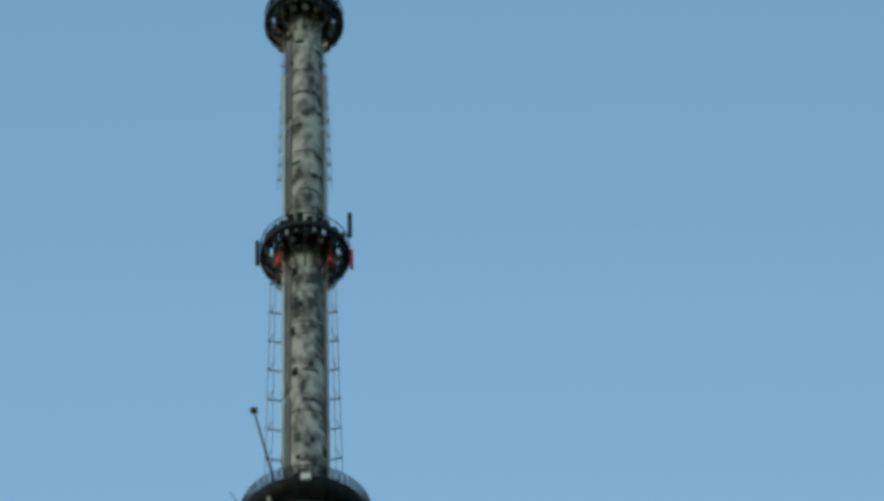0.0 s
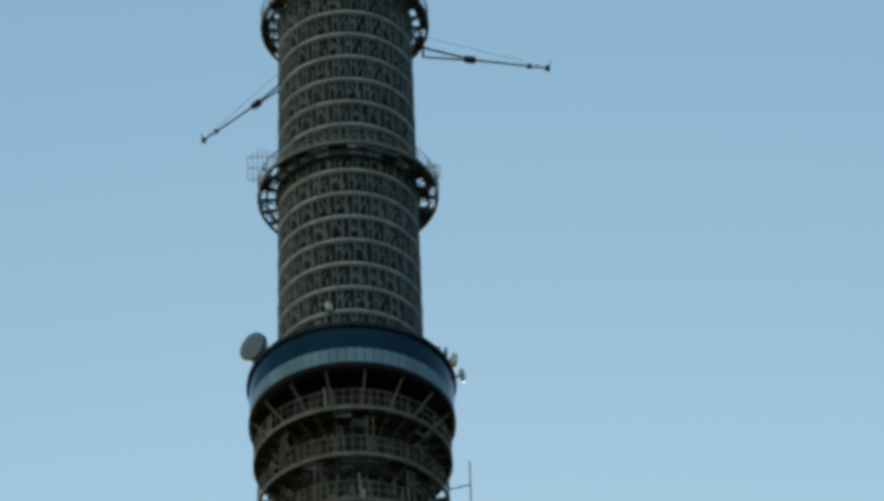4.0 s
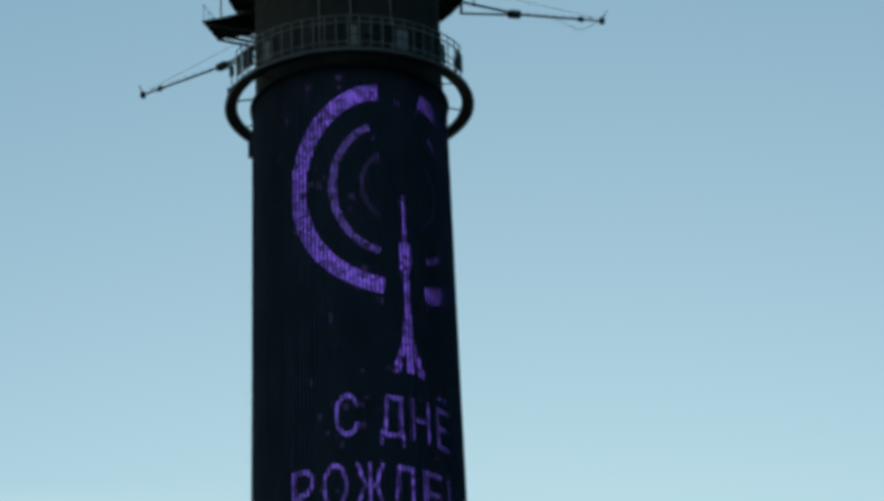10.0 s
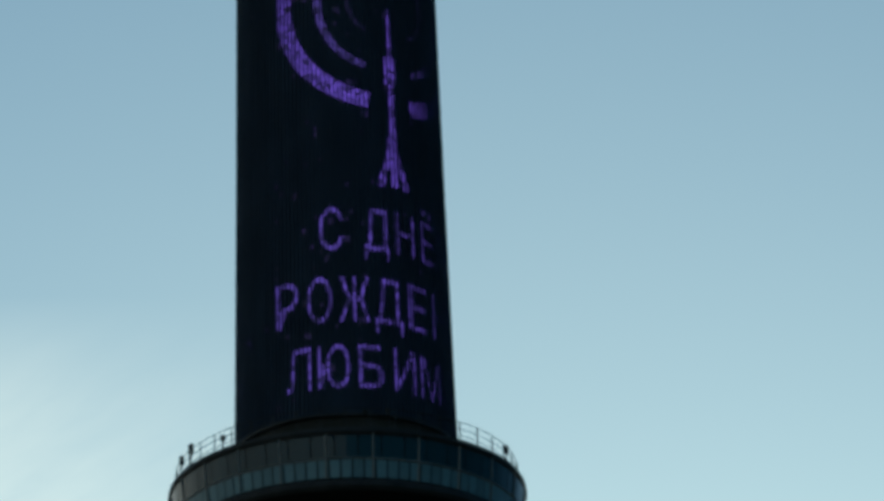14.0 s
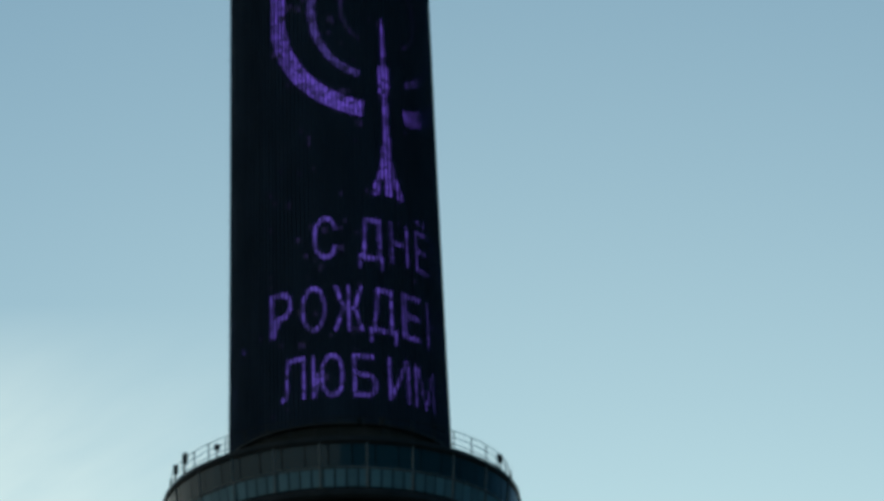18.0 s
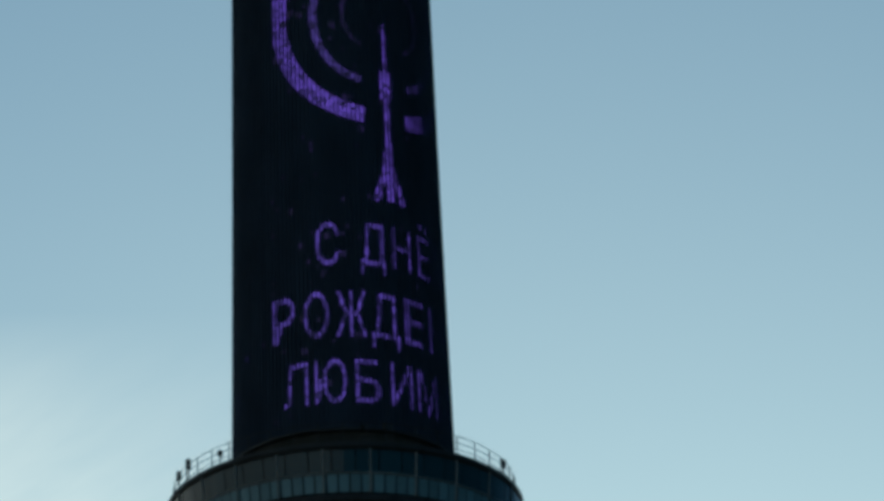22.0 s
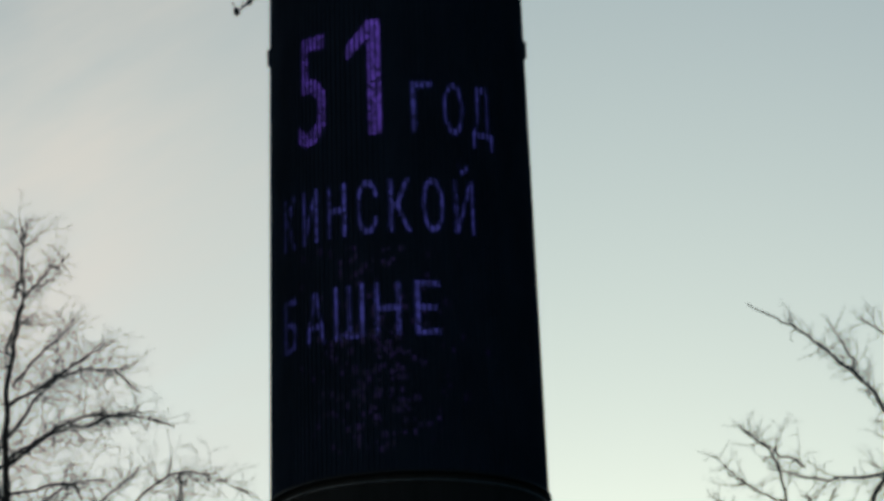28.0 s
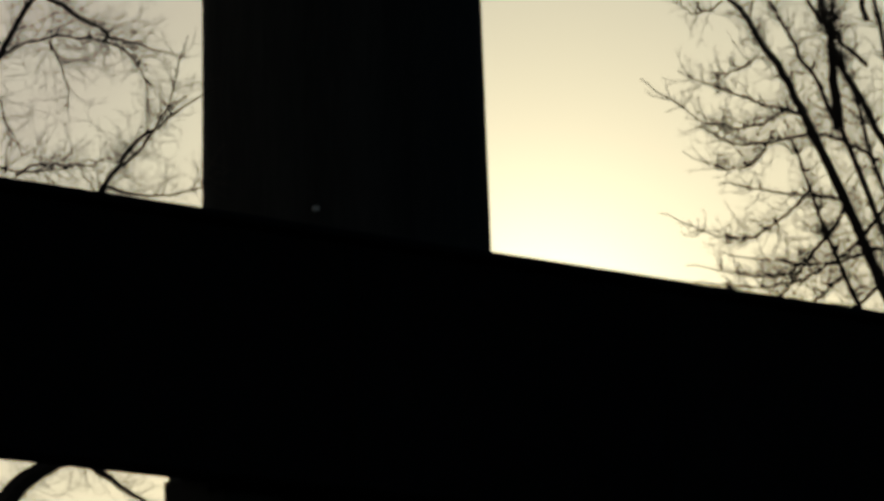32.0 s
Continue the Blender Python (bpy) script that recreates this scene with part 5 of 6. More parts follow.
# ---- diode screens ----
def wrap(points, a, z):
    """Puts flat points (metres along, metres up) on the screen, centred at angle a and height z."""
    out = []
    for x, y in points:
        r = shaft_radius(z + y) + 0.1
        b = radians(a) + x / r
        out.append((r * math.sin(b), -r * math.cos(b), z + y))
    return out


def letter_mesh(ch, w, h, a, z, mat):
    """A letter of the built-in font, cut into narrow strips so that it follows the round screen."""
    cu = bpy.data.curves.new("letter", "FONT")
    cu.body, cu.size, cu.resolution_u = ch, 1.0, 3
    ob = new("letter", cu)
    bpy.context.view_layer.update()
    me = bpy.data.meshes.new_from_object(ob.evaluated_get(bpy.context.evaluated_depsgraph_get()))
    bpy.data.objects.remove(ob)
    bm = bmesh.new()
    bm.from_mesh(me)
    xs, ys = [v.co.x for v in bm.verts], [v.co.y for v in bm.verts]
    x0, x1 = min(xs), max(xs)
    for v in bm.verts:
        v.co.x = (v.co.x - x0) / max(x1 - x0, 1e-3) * w - w / 2
        v.co.y = v.co.y / 0.73 * h
        v.co.z = 0
    for k in range(1, 6):
        geom = bm.verts[:] + bm.edges[:] + bm.faces[:]
        bmesh.ops.bisect_plane(bm, geom=geom, plane_co=(w * (k / 6 - 0.5), 0, 0), plane_no=(1, 0, 0))
    for v in bm.verts:
        (p,) = wrap([(v.co.x, v.co.y)], a, z)
        v.co = p
    bm.to_mesh(me)
    bm.free()
    me.materials.clear()
    me.materials.append(mat)
    return me


def line_of_text(parent, text, a_mid, pitch, z, h, mat, narrow=0.72):
    for i, ch in enumerate(text):
        if ch == " ":
            continue
        a = a_mid + (i - (len(text) - 1) / 2) * pitch
        w = math.radians(pitch) * shaft_radius(z) * (narrow if ch not in "ШЖЮМД" else narrow * 1.22)
        w = w * 0.25 if ch in ",.!" else w * (0.75 if ch == "1" else 1)
        if ch == "1":
            one = Shape()
            k = h / 7.4
            one.add(wrap([(0.1, 0), (0.95, 0), (0.95, 7.4 * k), (0.1, 7.4 * k)], a, z), [(0, 1, 2, 3)])
            one.add(wrap([(0.1, 7.4 * k), (-1.25, 5.9 * k), (-1.25, 4.9 * k), (0.1, 6.2 * k)], a, z), [(0, 1, 2, 3)])
            part("letter", one, mat, parent)
            continue
        new_me = letter_mesh(ch, w, h, a, z, mat)
        part("letter", new_me, mat, parent)


def arc_shape(a_mid, a_side, z_mid, half_a, half_z, width, side, from_deg, to_deg):
    """One bow of the wave sign: part of an ellipse on the screen."""
    s = Shape()
    n = 40
    inner, outer = [], []
    for k in range(n + 1):
        u = radians(from_deg + (to_deg - from_deg) * k / n)
        for lst, grow in ((inner, -width / 2), (outer, width / 2)):
            r = shaft_radius(z_mid) + 0.1
            da = (math.radians(half_a) * r + grow) * math.cos(u)
            dz = (half_z + grow) * math.sin(u)
            lst.append((side * (math.radians(a_side) * r + da), dz))
    pts = wrap(inner + outer, a_mid, z_mid)
    s.add(pts, [(k, k + 1, n + 2 + k, n + 1 + k) for k in range(n)])
    return s


def screen(name, z0, z1, label):
    t = thing(name, label, "light screen", (0, 0, 0), "diode screens on the shaft")
    zs = np.linspace(z0, z1, 9)
    part("mesh_skin", Shape().turned([(shaft_radius(z) + 0.06, z) for z in zs], 120), SCREEN, t, smooth=True)
    step = (z1 - z0) / 8
    strip = []
    for k in range(8):
        a, b = z0 + k * step, z0 + (k + 1) * step
        me = Shape()
        ra, rb = shaft_radius(a) + 0.06, shaft_radius(b) + 0.06
        me.tube((0, -ra, a + 0.05), (0, -rb, b - 0.05), 0.035, sides=4)
        strip.append(me.mesh("diode_strip", SCREEN))
    for i in range(36):
        for k in range(8):
            part("diode_strip", strip[k], SCREEN, t, m=pose(0, 0, 0, 0, 0, i * 10 + 5))
    # unseen upright fins added between the diode strips to shade their light towards the sides
    fins = Shape()
    n = 150
    for i in range(n):
        a = 2 * math.pi * i / n
        si, co = math.sin(a), math.cos(a)
        vs = []
        for z in zs:
            r = shaft_radius(z)
            for q, w in ((r + 0.05, 0.03), (r + 0.21, 0.03), (r + 0.21, -0.03), (r + 0.05, -0.03)):
                vs.append((q * si + w * co, -q * co + w * si, z))
        fs = [(4 * k + c, 4 * k + (c + 1) % 4, 4 * k + 4 + (c + 1) % 4, 4 * k + 4 + c) for k in range(len(zs) - 1) for c in range(4)]
        fins.add(vs, fs)
    tagged(part("dimming_fins", fins, SCREEN, t, "fine upright fins added to dim the screen towards its sides"), kind="stuff")
    for z in (z0 + 0.05, z1):
        part("edge_hoop", Shape().hoop(shaft_radius(z) + 0.36, z, 0.3, 0.14), STEEL, t)
    return t


upper = screen("upper_light_screen", 149.4, 188.2, "black diode screen showing violet greeting text and waves")
lower = screen("lower_light_screen", 86.6, 121.6, "black diode screen showing violet anniversary text")
C_UP, C_WAVE = 34.0, 31.0
for c, w in ((C_UP, C_WAVE), (C_UP + 180, C_WAVE + 180)):
    line_of_text(upper, "С", c - 39.5, 18.5, 161.0, 3.0, LIT_TEXT)
    line_of_text(upper, "ДНЁМ", c + 11.5, 17.3, 161.0, 3.0, LIT_TEXT)
    line_of_text(upper, "РОЖДЕНИЯ,", c + 10.0, 18.8, 155.9, 3.2, LIT_TEXT)
    line_of_text(upper, "ЛЮБИМАЯ!", c + 9.0, 19.3, 151.3, 3.0, LIT_TEXT)
    for side in (-1, 1):
        part("wave_bow", arc_shape(w, 8, 179.0, 55, 7.2, 1.15, side, -84, 84), LIT, upper)
        part("wave_bow", arc_shape(w, 10, 179.0, 32, 4.7, 0.5, side, -80, 72), LIT_ARC, upper)
        part("wave_bow", arc_shape(w, 10, 179.2, 15, 2.3, 0.3, side, -75, 75), LIT_FAINT, upper)
    icon = Shape()
    for pts in ([(-0.12, 0), (0.12, 0), (0.2, -8.5), (-0.2, -8.5)], [(-0.22, -8.4), (0.22, -8.4), (0.45, -10.6), (-0.45, -10.6)], [(-0.45, -10.6), (-0.05, -10.6), (-0.75, -13.0), (-1.25, -13.0)], [(0.05, -10.6), (0.45, -10.6), (1.25, -13.0), (0.75, -13.0)], [(-0.2, -10.6), (0.2, -10.6), (0.3, -12.9), (-0.3, -12.9)], [(-0.42, -3.5), (0.42, -3.5), (0.42, -5.5), (-0.42, -5.5)]):
        icon.add(wrap(pts, w, 178.7), [(0, 1, 2, 3)])
    part("tower_sign", icon, LIT, upper)

rnd = random.Random(34)
glint = Shape()
for k in range(130):
    a, z = rnd.gauss(-6, 26) if k % 4 else rnd.uniform(-180, 180), rnd.uniform(150.5, 187.6)
    w = rnd.choice((0.08, 0.1, 0.14, 0.22))
    glint.add(wrap([(-w, -w), (w, -w), (w, w), (-w, w)], a, z), [(0, 1, 2, 3)])
tagged(part("spark", glint, LIT_FAINT, upper, "scattered dim violet points of light"), kind="stuff")

C_LOW = 0.0
line_of_text(lower, "51", C_LOW - 28, 28.0, 107.9, 7.4, LIT, 0.62)
line_of_text(lower, "ГОД", C_LOW + 25, 14.5, 107.9, 3.3, LIT_DIM, 0.66)
line_of_text(lower, "ОСТАНКИНСКОЙ", C_LOW - 51, 14.4, 101.6, 3.4, LIT_DIM, 0.66)
line_of_text(lower, "БАШНЕ", C_LOW - 24, 17.0, 95.1, 3.4, LIT_DIM, 0.66)
rnd = random.Random(33)
spark = Shape()
for k in range(260):
    a, z = rnd.gauss(C_LOW - 12, 16), rnd.uniform(88.0, 96.0) if k < 190 else rnd.uniform(96, 101)
    w = rnd.uniform(0.06, 0.2)
    spark.add(wrap([(-w, -w), (w, -w), (w, w), (-w, w)], a, z), [(0, 1, 2, 3)])
tagged(part("spark", spark, LIT_FAINT, lower, "scattered dim violet points of light"), kind="stuff")


# ---- bare trees ----
def limb_mesh(s, pts, r0, r1, sides=6):
    pts = [Vector(p) for p in pts]
    n = len(pts) - 1
    for k in range(n):
        grow = 1.0 if r0 < 0.1 or k == n - 1 else 1.15
        s.tube(pts[k], pts[k] + (pts[k + 1] - pts[k]) * grow, r0 + (r1 - r0) * k / n, r0 + (r1 - r0) * (k + 1) / n, sides)


def smooth_line(pts, n=5):
    """A rounded line through the points, with a little bark-like waver."""
    pts = [Vector(p) for p in pts]
    out = []
    for i in range(len(pts) - 1):
        p0, p1, p2, p3 = pts[max(i - 1, 0)], pts[i], pts[i + 1], pts[min(i + 2, len(pts) - 1)]
        for k in range(n):
            t = k / n
            out.append(0.5 * (2 * p1 + (p2 - p0) * t + (2 * p0 - 5 * p1 + 4 * p2 - p3) * t * t + (3 * p1 - p0 - 3 * p2 + p3) * t ** 3))
    return out + [pts[-1]]


def sprout(rnd, twigs, base, way, length, radius, depth, lift=0.1):
    """A wavering side branch with finer ones along it."""
    n = max(4, int(length / 0.11))
    p, d = Vector(base), Vector(way).normalized()
    line = [p.copy()]
    bend = Vector((rnd.gauss(0, 1), rnd.gauss(0, 0.6), rnd.gauss(lift, 0.8))) * 0.42
    for k in range(n):
        d = (d + bend / n * 2 + Vector((rnd.gauss(0, 1), rnd.gauss(0, 1), rnd.gauss(0, 1))) * 0.25).normalized()
        p = p + d * (length / n)
        line.append(p.copy())
    for k in range(n):
        f0, f1 = 1 - 0.75 * k / n, 1 - 0.75 * (k + 1) / n
        twigs.tube(line[k], line[k + 1], radius * f0, radius * f1, 4 if depth else 3)
    if depth > 0:
        m = int(length / (0.17 if depth > 1 else 0.16)) + 1
        for j in range(m):
            k = min(n - 1, int(n * (0.15 + 0.85 * (j + rnd.random()) / m)))
            dd = (line[k + 1] - line[k]).normalized()
            side = Vector((rnd.gauss(0, 1), rnd.gauss(0, 0.7), rnd.gauss(0.15, 1))).normalized()
            w = (dd * 0.75 + side * 0.75).normalized()
            sprout(rnd, twigs, line[k], w, length * rnd.uniform(0.28, 0.55) * (1 - 0.4 * k / n), radius * 0.62, depth - 1, lift)


def bare_tree(x, y, height, limbs, seed, label, twig_count=30, spread=1.1, lean=0.0, twig=0.0045, airy=99.0, lift=0.1):
    """limbs: lines of (x, depth offset, height) with their thickness at the root."""
    rnd = random.Random(seed)
    t = thing("bare_tree", label, "tree", (0, 0, 0), "bare trees")
    s = Shape()
    top = [(x, y, -0.2), (x + lean * 0.15, y, height * 0.3), (x + lean * 0.45, y + 0.1, height * 0.62), (x + lean, y, height)]
    limb_mesh(s, smooth_line(top, 6), 0.2, 0.035, 9)
    s.turned([(0.02, 0.5), (0.2, 0.3), (0.32, 0.05), (0.4, -0.2)], 9)
    for i in range(len(s.v) - 36, len(s.v)):
        vx, vy, vz = s.v[i]
        s.v[i] = (vx + x, vy + y, vz)
    part("trunk", s, BARK, t, smooth=True)
    twigs = Shape()
    lines = [(l, r) for l, r in limbs]
    for pts, r in lines:
        line = smooth_line([(px, y + py, pz) for px, py, pz in pts], 6)
        if r < 0.1:
            line = [p + Vector((rnd.gauss(0, 0.012), 0, rnd.gauss(0, 0.012))) for p in line]
        q = Shape()
        limb_mesh(q, line, r, min(r * 0.25, 0.006), 7)
        part("limb", q, BARK, t, smooth=True)
        total = sum((b - a).length for a, b in zip(line, line[1:]))
        # arching side branches, each with short crooked twigs
        for j in range(int(total * twig_count)):
            k = rnd.randrange(max(1, len(line) // 8), max(2, int(len(line) * 0.86)))
            if line[k].z > airy and rnd.random() < 0.5:
                continue
            d = (line[k + 1] - line[k]).normalized()
            side = Vector((rnd.gauss(0, 1), rnd.gauss(0, 0.8), rnd.gauss(0.1, 1))).normalized()
            sprout(rnd, twigs, line[k], d * 0.7 + side * 0.8, rnd.uniform(0.18, 0.8) * spread * (1.0 - 0.4 * k / len(line)), twig, 2, lift)
    tagged(part("crown", twigs, TWIG, t, "fine bare brown twigs"), kind="stuff")
    return t


TREE_Y = -298.0
LEFT = [
    ([(-5.6, 0, 9.5), (-4.77, 0, 12.11), (-4.05, 0.1, 13.44), (-3.19, 0.2, 14.93), (-2.62, 0.2, 15.43), (-2.08, 0.1, 15.75), (-1.4, 0, 15.9)], 0.055),
    ([(-5.2, 0.2, 13.6), (-4.4, 0.4, 14.62), (-4.04, 0.4, 15.04), (-3.45, 0.5, 15.69), (-2.85, 0.5, 16.05), (-2.43, 0.4, 16.27), (-1.8, 0.4, 16.3)], 0.045),
    ([(-3.19, 0.2, 14.93), (-2.77, 0.1, 14.65), (-2.33, 0, 14.36), (-1.7, -0.1, 14.15)], 0.035),
    ([(-4.4, 0, 14.9), (-4.27, 0, 15.96), (-4.24, 0, 17.61), (-4.06, 0, 18.5), (-4.08, 0, 19.1)], 0.055),
    ([(-4.24, 0, 17.43), (-3.53, 0.2, 17.9), (-3.11, 0.3, 18.2)], 0.022),
    ([(-4.26, 0, 16.75), (-3.42, -0.3, 17.22), (-2.47, -0.4, 17.06)], 0.024),
    ([(-3.6, -0.6, 10.8), (-2.91, -0.5, 12.03), (-2.49, -0.5, 12.71), (-2.07, -0.4, 13.27), (-1.3, -0.4, 13.75)], 0.055),
    ([(-4.6, 0.1, 14.3), (-4.04, 0.2, 14.85), (-3.69, 0.2, 15.0), (-3.19, 0.2, 14.93)], 0.028),
    ([(-4.2, 0, 13.3), (-3.59, 0, 14.2), (-2.76, 0, 14.4), (-2.17, 0, 14.11), (-2.03, 0, 13.51)], 0.022),
    ([(-4.24, 0, 16.3), (-4.7, 0, 17.2), (-5.1, 0, 18.2)], 0.025),
    ([(-4.24, 0, 16.0), (-3.7, 0, 16.5), (-3.1, 0, 16.6)], 0.02),
    ([(-2.49, -0.5, 12.71), (-1.9, -0.4, 12.6), (-1.35, -0.4, 12.75)], 0.02),
    ([(-3.4, -0.5, 11.2), (-2.6, -0.5, 11.3), (-1.9, -0.4, 10.9)], 0.035),
    ([(-3.2, -0.5, 10.6), (-2.3, -0.5, 10.9), (-1.7, -0.5, 11.6)], 0.05),
    ([(-5.4, -0.5, 7.6), (-4.3, -0.5, 8.65), (-3.73, -0.5, 9.21), (-3.38, -0.5, 9.64), (-2.97, -0.5, 9.87), (-2.55, -0.5, 10.2), (-2.2, -0.5, 10.8)], 0.2),
    ([(-3.1, -0.5, 9.8), (-2.79, -0.4, 9.86), (-2.45, -0.4, 9.65), (-1.99, -0.4, 9.35), (-1.5, -0.4, 9.25)], 0.06),
    ([(-3.0, 0.2, 16.3), (-2.76, 0.2, 16.52), (-2.41, 0.2, 16.7), (-1.94, 0.2, 16.56), (-1.59, 0.2, 16.36)], 0.016),
    ([(-5.0, 0.2, 12.4), (-4.3, 0.2, 13.2), (-3.4, 0.2, 13.0), (-2.6, 0.2, 13.1)], 0.03),
    ([(-5.0, 0.2, 11.6), (-4.4, 0.2, 12.6), (-3.5, 0.2, 12.35), (-2.6, 0.1, 12.55), (-2.0, 0.1, 12.4)], 0.03),
    ([(-2.3, -0.5, 12.9), (-1.9, -0.5, 13.4), (-1.6, -0.5, 14.3)], 0.02),
    ([(-4.9, 0.1, 16.2), (-4.03, 0.1, 17.38), (-3.63, 0.1, 17.78), (-3.11, 0.1, 17.8), (-2.84, 0.1, 17.54)], 0.022),
    ([(-4.5, -0.1, 16.6), (-4.0, -0.1, 16.97), (-3.63, -0.1, 17.13), (-3.3, 0, 17.21), (-3.11, 0, 17.3), (-2.69, 0, 17.33)], 0.024),
    ([(-4.5, 0.2, 15.9), (-3.7, 0.2, 16.04), (-3.28, 0.2, 16.39), (-2.82, 0.2, 16.79)], 0.02),
    ([(-4.4, 0, 16.4), (-3.73, 0, 16.56), (-3.49, 0, 16.52), (-3.46, 0, 16.36)], 0.02),
    ([(-3.06, 0, 14.34), (-2.91, 0, 13.96), (-2.87, 0, 13.49)], 0.013),
    ([(-3.74, 0, 13.95), (-3.56, 0, 13.6), (-3.47, 0, 13.22)], 0.013),
    ([(-3.44, -0.2, 12.91), (-3.14, -0.2, 13.0), (-2.74, -0.2, 12.99), (-2.22, -0.2, 13.07)], 0.02),
    ([(-2.62, 0.2, 15.43), (-2.34, 0.2, 15.3), (-1.87, 0.2, 15.15)], 0.014),
    ([(-2.67, 0.5, 16.08), (-2.34, 0.5, 16.03), (-1.98, 0.5, 15.91)], 0.014),
    ([(-2.52, 0.4, 16.25), (-2.42, 0.4, 16.5), (-2.45, 0.4, 16.75)], 0.014),
    ([(-4.25, 0, 18.0), (-4.06, 0, 18.54), (-3.81, 0, 18.85), (-3.54, 0, 19.09)], 0.018),
    ([(-4.2, 0.2, 17.7), (-3.82, 0.2, 18.1), (-3.46, 0.2, 18.4)], 0.018),
    ([(-4.12, 0, 18.6), (-4.05, 0, 19.1), (-4.08, 0, 19.5)], 0.016),
]
RIGHT = [
    ([(6.3, 0, 9.6), (5.55, 0, 11.65), (4.89, 0, 13.24), (4.46, 0, 14.07), (4.01, 0, 14.75), (3.38, 0.1, 15.31), (2.6, 0.2, 16.0)], 0.07),
    ([(4.01, 0, 14.75), (4.01, 0.1, 15.54), (3.92, 0.2, 16.58), (3.55, 0.2, 16.98)], 0.028),
    ([(6.1, 0.3, 10.9), (5.55, 0.3, 12.45), (5.08, 0.3, 13.6), (4.64, 0.3, 14.45), (4.3, 0.3, 15.0)], 0.045),
    ([(6.0, 0.3, 12.2), (5.59, 0.3, 13.32), (5.16, 0.3, 14.26), (4.88, 0.3, 15.88), (5.17, 0.2, 16.75), (4.96, 0.1, 17.31), (4.5, 0, 17.75), (4.03, 0, 18.11), (3.65, 0, 18.3)], 0.045),
    ([(5.2, 0.2, 16.46), (4.43, 0.2, 16.41), (3.8, 0.2, 16.57)], 0.022),
    ([(5.3, 0, 12.3), (5.16, 0, 12.5), (4.59, 0, 12.57), (3.9, 0, 12.7)], 0.03),
    ([(5.9, 0, 11.7), (5.6, 0, 11.97), (4.96, 0, 11.81), (3.9, 0, 11.95)], 0.03),
    ([(5.5, 0, 13.9), (4.9, 0, 14.6), (4.35, 0, 15.9), (4.2, 0, 16.2)], 0.025),
    ([(5.5, 0, 14.4), (5.35, 0, 15.6), (5.5, 0, 17.0), (5.2, 0, 18.2)], 0.035),
    ([(4.8, 0, 13.4), (4.2, 0, 13.6), (3.5, 0, 13.9)], 0.02),
    ([(5.2, 0, 12.4), (4.4, 0, 11.4), (3.6, 0, 11.2)], 0.02),
    ([(5.9, 0, 15.2), (5.3, 0, 15.3), (4.7, 0, 15.2)], 0.03),
    ([(5.7, 0, 12.6), (5.3, 0, 12.0), (4.5, 0, 11.6), (3.6, 0, 11.65)], 0.025),
    ([(5.9, 0, 11.9), (5.2, 0, 11.3), (4.4, 0, 10.95), (3.5, 0, 11.1)], 0.025),
    ([(6.3, 0.2, 8.8), (5.5, 0.2, 10.9), (4.95, 0.2, 12.4), (4.6, 0.2, 13.5)], 0.05),
    ([(6.4, -0.2, 11.0), (5.95, -0.2, 12.9), (5.5, -0.2, 14.9), (5.35, -0.2, 16.2)], 0.05),
    ([(6.2, -0.2, 10.5), (5.7, -0.2, 12.2), (5.3, -0.2, 13.7), (5.0, -0.2, 14.8)], 0.04),
    ([(5.6, 0, 12.9), (5.0, 0, 13.2), (4.2, 0, 13.1), (3.7, 0, 13.3)], 0.022),
    ([(5.6, 0, 11.3), (5.0, 0, 10.8), (4.3, 0, 10.7)], 0.03),
    ([(4.52, 0.1, 13.27), (4.3, 0.1, 12.95), (4.03, 0.1, 12.86), (3.53, 0.1, 13.04)], 0.016),
    ([(4.84, 0.2, 12.63), (4.45, 0.2, 12.25), (4.0, 0.2, 12.15), (3.28, 0.2, 12.43)], 0.018),
    ([(5.03, 0.1, 12.13), (4.7, 0.1, 11.8), (4.34, 0.1, 11.72), (3.55, 0.1, 11.86)], 0.018),
    ([(5.16, 0.2, 11.71), (4.8, 0.2, 11.42), (4.45, 0.2, 11.36), (3.69, 0.2, 11.56)], 0.018),
    ([(4.0, 0, 15.81), (3.72, 0, 15.91), (3.44, 0, 15.95), (3.14, 0, 16.31)], 0.014),
    ([(3.97, 0.1, 16.16), (3.58, 0.1, 16.36), (3.19, 0.1, 16.72)], 0.014),
    ([(4.22, 0.2, 16.54), (3.91, 0.2, 16.74), (3.54, 0.2, 16.98)], 0.014),
    ([(4.05, 0, 15.2), (4.21, 0, 15.48), (4.35, 0, 15.93), (4.55, 0, 16.34)], 0.018),
    ([(3.86, 0.1, 15.33), (3.62, 0.1, 15.52), (3.38, 0.1, 15.91)], 0.013),
    ([(4.67, 0.1, 13.52), (4.31, 0.1, 13.32), (3.81, 0.1, 13.38), (3.12, 0.1, 13.84)], 0.02),
    ([(4.34, 0.1, 14.04), (4.08, 0.1, 13.89), (3.83, 0.1, 13.84)], 0.014),
    ([(4.01, 0.1, 14.66), (3.72, 0.1, 14.52), (3.51, 0.1, 14.67)], 0.014),
    ([(4.79, 0.1, 17.5), (4.68, 0.1, 17.81), (4.46, 0.1, 18.19)], 0.014),
    ([(5.5, 0.1, 17.6), (5.21, 0.1, 17.89), (4.82, 0.1, 18.15)], 0.02),
    ([(5.19, 0.1, 13.3), (5.13, 0.1, 14.22), (5.16, 0.1, 14.51), (5.16, 0.1, 14.86)], 0.06),
]
bare_tree(-5.7, TREE_Y, 16.0, LEFT, 71, "bare leafless tree with arching limbs and fine twigs", lean=1.0)
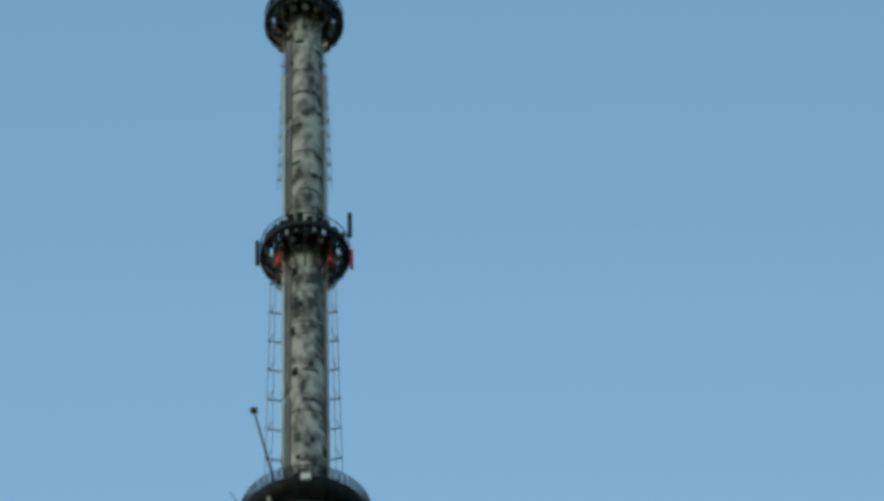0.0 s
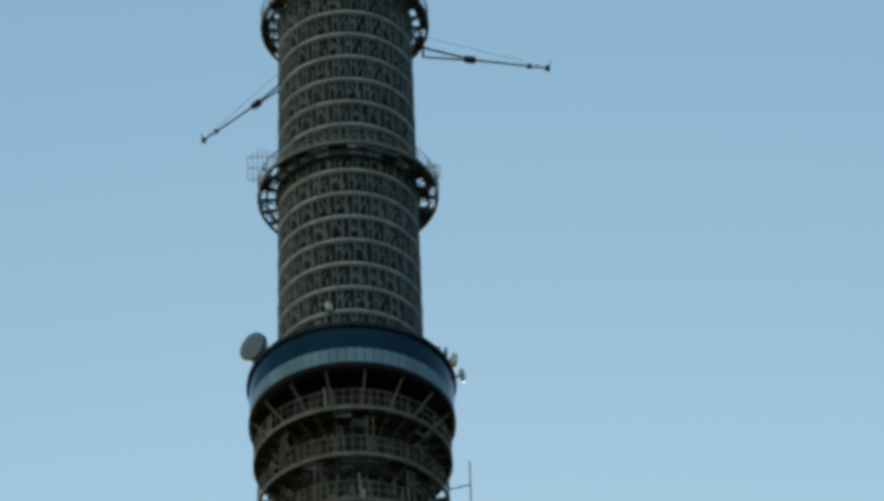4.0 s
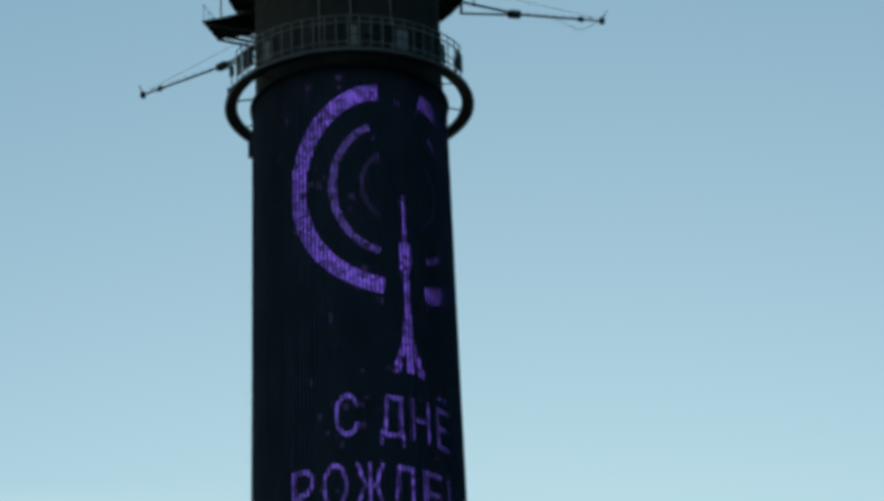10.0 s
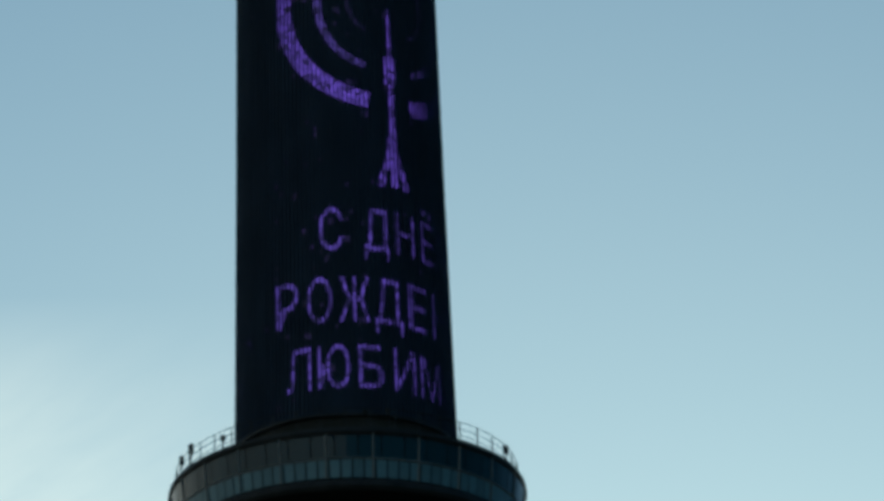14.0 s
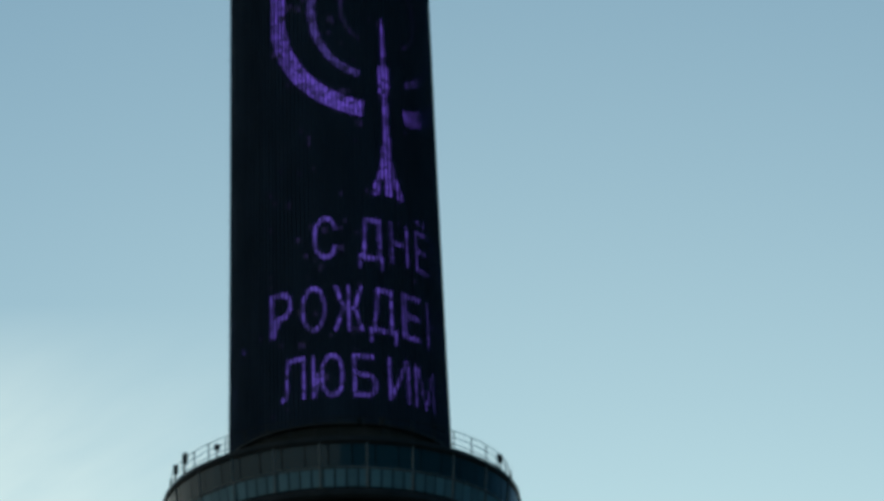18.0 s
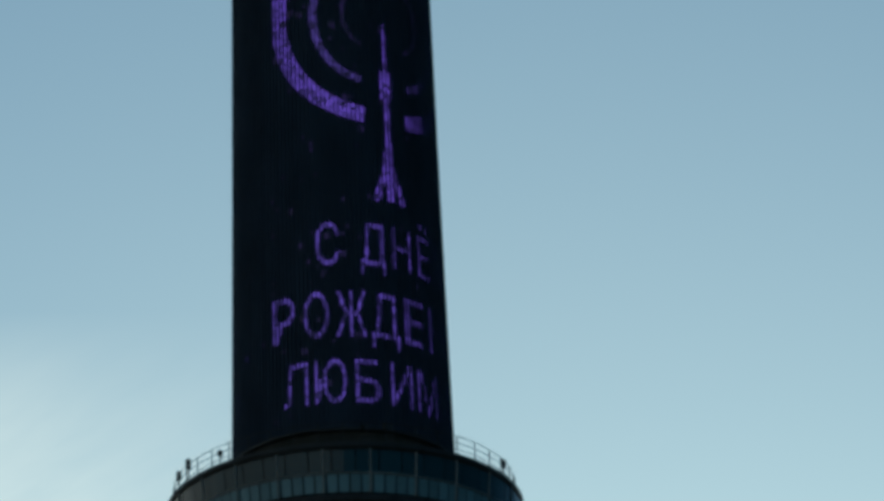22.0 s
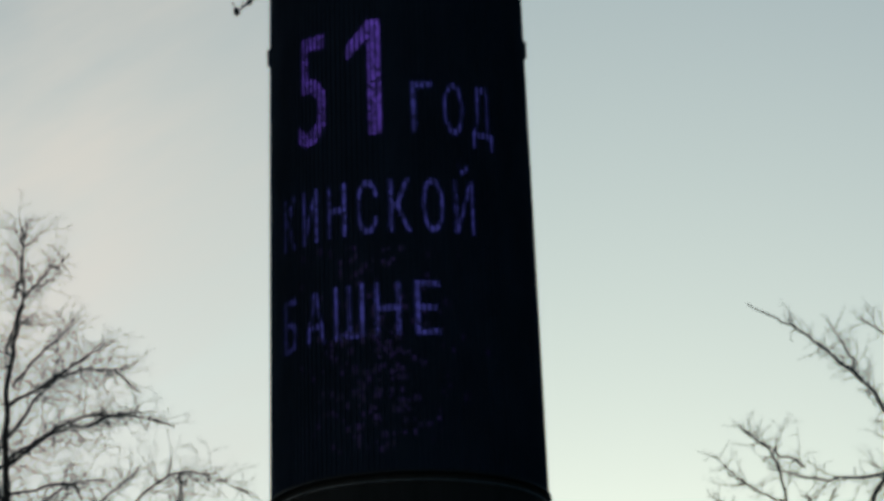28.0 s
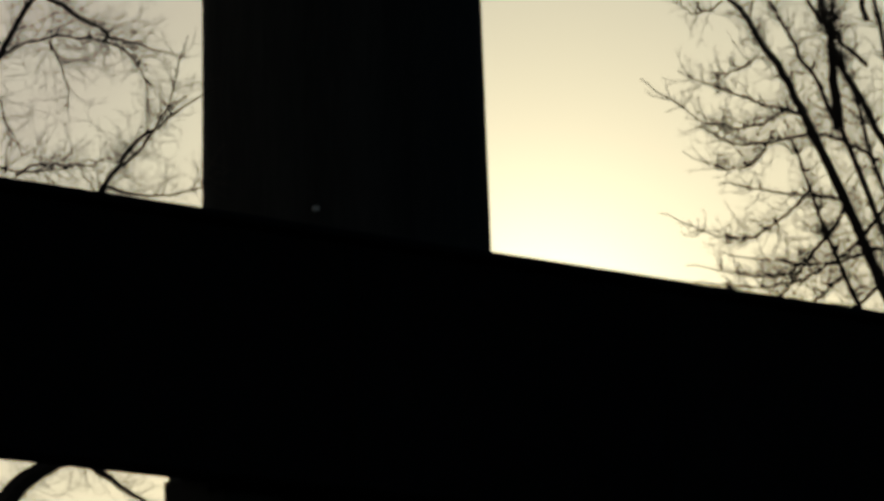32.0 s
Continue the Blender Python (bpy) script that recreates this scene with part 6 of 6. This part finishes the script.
bare_tree(6.6, TREE_Y, 17.5, RIGHT, 72, "bare leafless tree with steep limbs and bristling twigs", twig_count=42, spread=0.74, lean=-0.6, twig=0.0055, airy=14.6, lift=0.7)


# ---- flat-roofed pavilion in front ----
def pavilion():
    """A long low building; its front runs away from the eye to the right."""
    a, b = Vector((-1.37, -336.41, 0)), Vector((2.48, -332.45, 0))
    turn = math.degrees(math.atan2(b.y - a.y, b.x - a.x))
    p = thing("pavilion", "flat-roofed pavilion darkened as backlit, with a deep fascia and passage", "building", (a.x, a.y, 0.0), turn=turn)
    ln0, ln1 = -7.0, 16.0
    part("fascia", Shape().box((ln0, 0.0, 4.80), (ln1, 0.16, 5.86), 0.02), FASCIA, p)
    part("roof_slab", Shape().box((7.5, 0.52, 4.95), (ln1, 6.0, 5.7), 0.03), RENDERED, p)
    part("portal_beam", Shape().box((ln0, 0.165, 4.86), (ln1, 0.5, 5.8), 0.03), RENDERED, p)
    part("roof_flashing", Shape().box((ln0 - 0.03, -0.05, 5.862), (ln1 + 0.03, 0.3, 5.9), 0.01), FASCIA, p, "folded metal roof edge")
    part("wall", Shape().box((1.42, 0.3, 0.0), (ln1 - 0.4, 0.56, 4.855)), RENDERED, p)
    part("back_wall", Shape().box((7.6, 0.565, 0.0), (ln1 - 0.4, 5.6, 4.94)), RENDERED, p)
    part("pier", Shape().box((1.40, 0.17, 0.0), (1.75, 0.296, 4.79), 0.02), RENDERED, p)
    for x in (-6.6, -2.6):
        part("post", Shape().box((x - 0.15, 0.18, 0.0), (x + 0.15, 0.48, 4.86), 0.03), RENDERED, p)
    for x in np.arange(ln0 + 1.0, ln1, 2.0):
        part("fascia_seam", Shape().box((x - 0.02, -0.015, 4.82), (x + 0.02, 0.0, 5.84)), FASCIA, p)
    rnd = random.Random(2)
    clumps = Shape()
    for k in range(40):
        x = rnd.uniform(4.2, 9.0)
        s = rnd.uniform(0.02, 0.05)
        clumps.box((x - s * 2, 0.05, 5.89), (x + s * 2, 0.12, 5.9 + s), 0.008)
    tagged(part("leaf_litter", clumps, TWIG, p, "dry leaves caught on the roof edge"), kind="stuff")


pavilion()
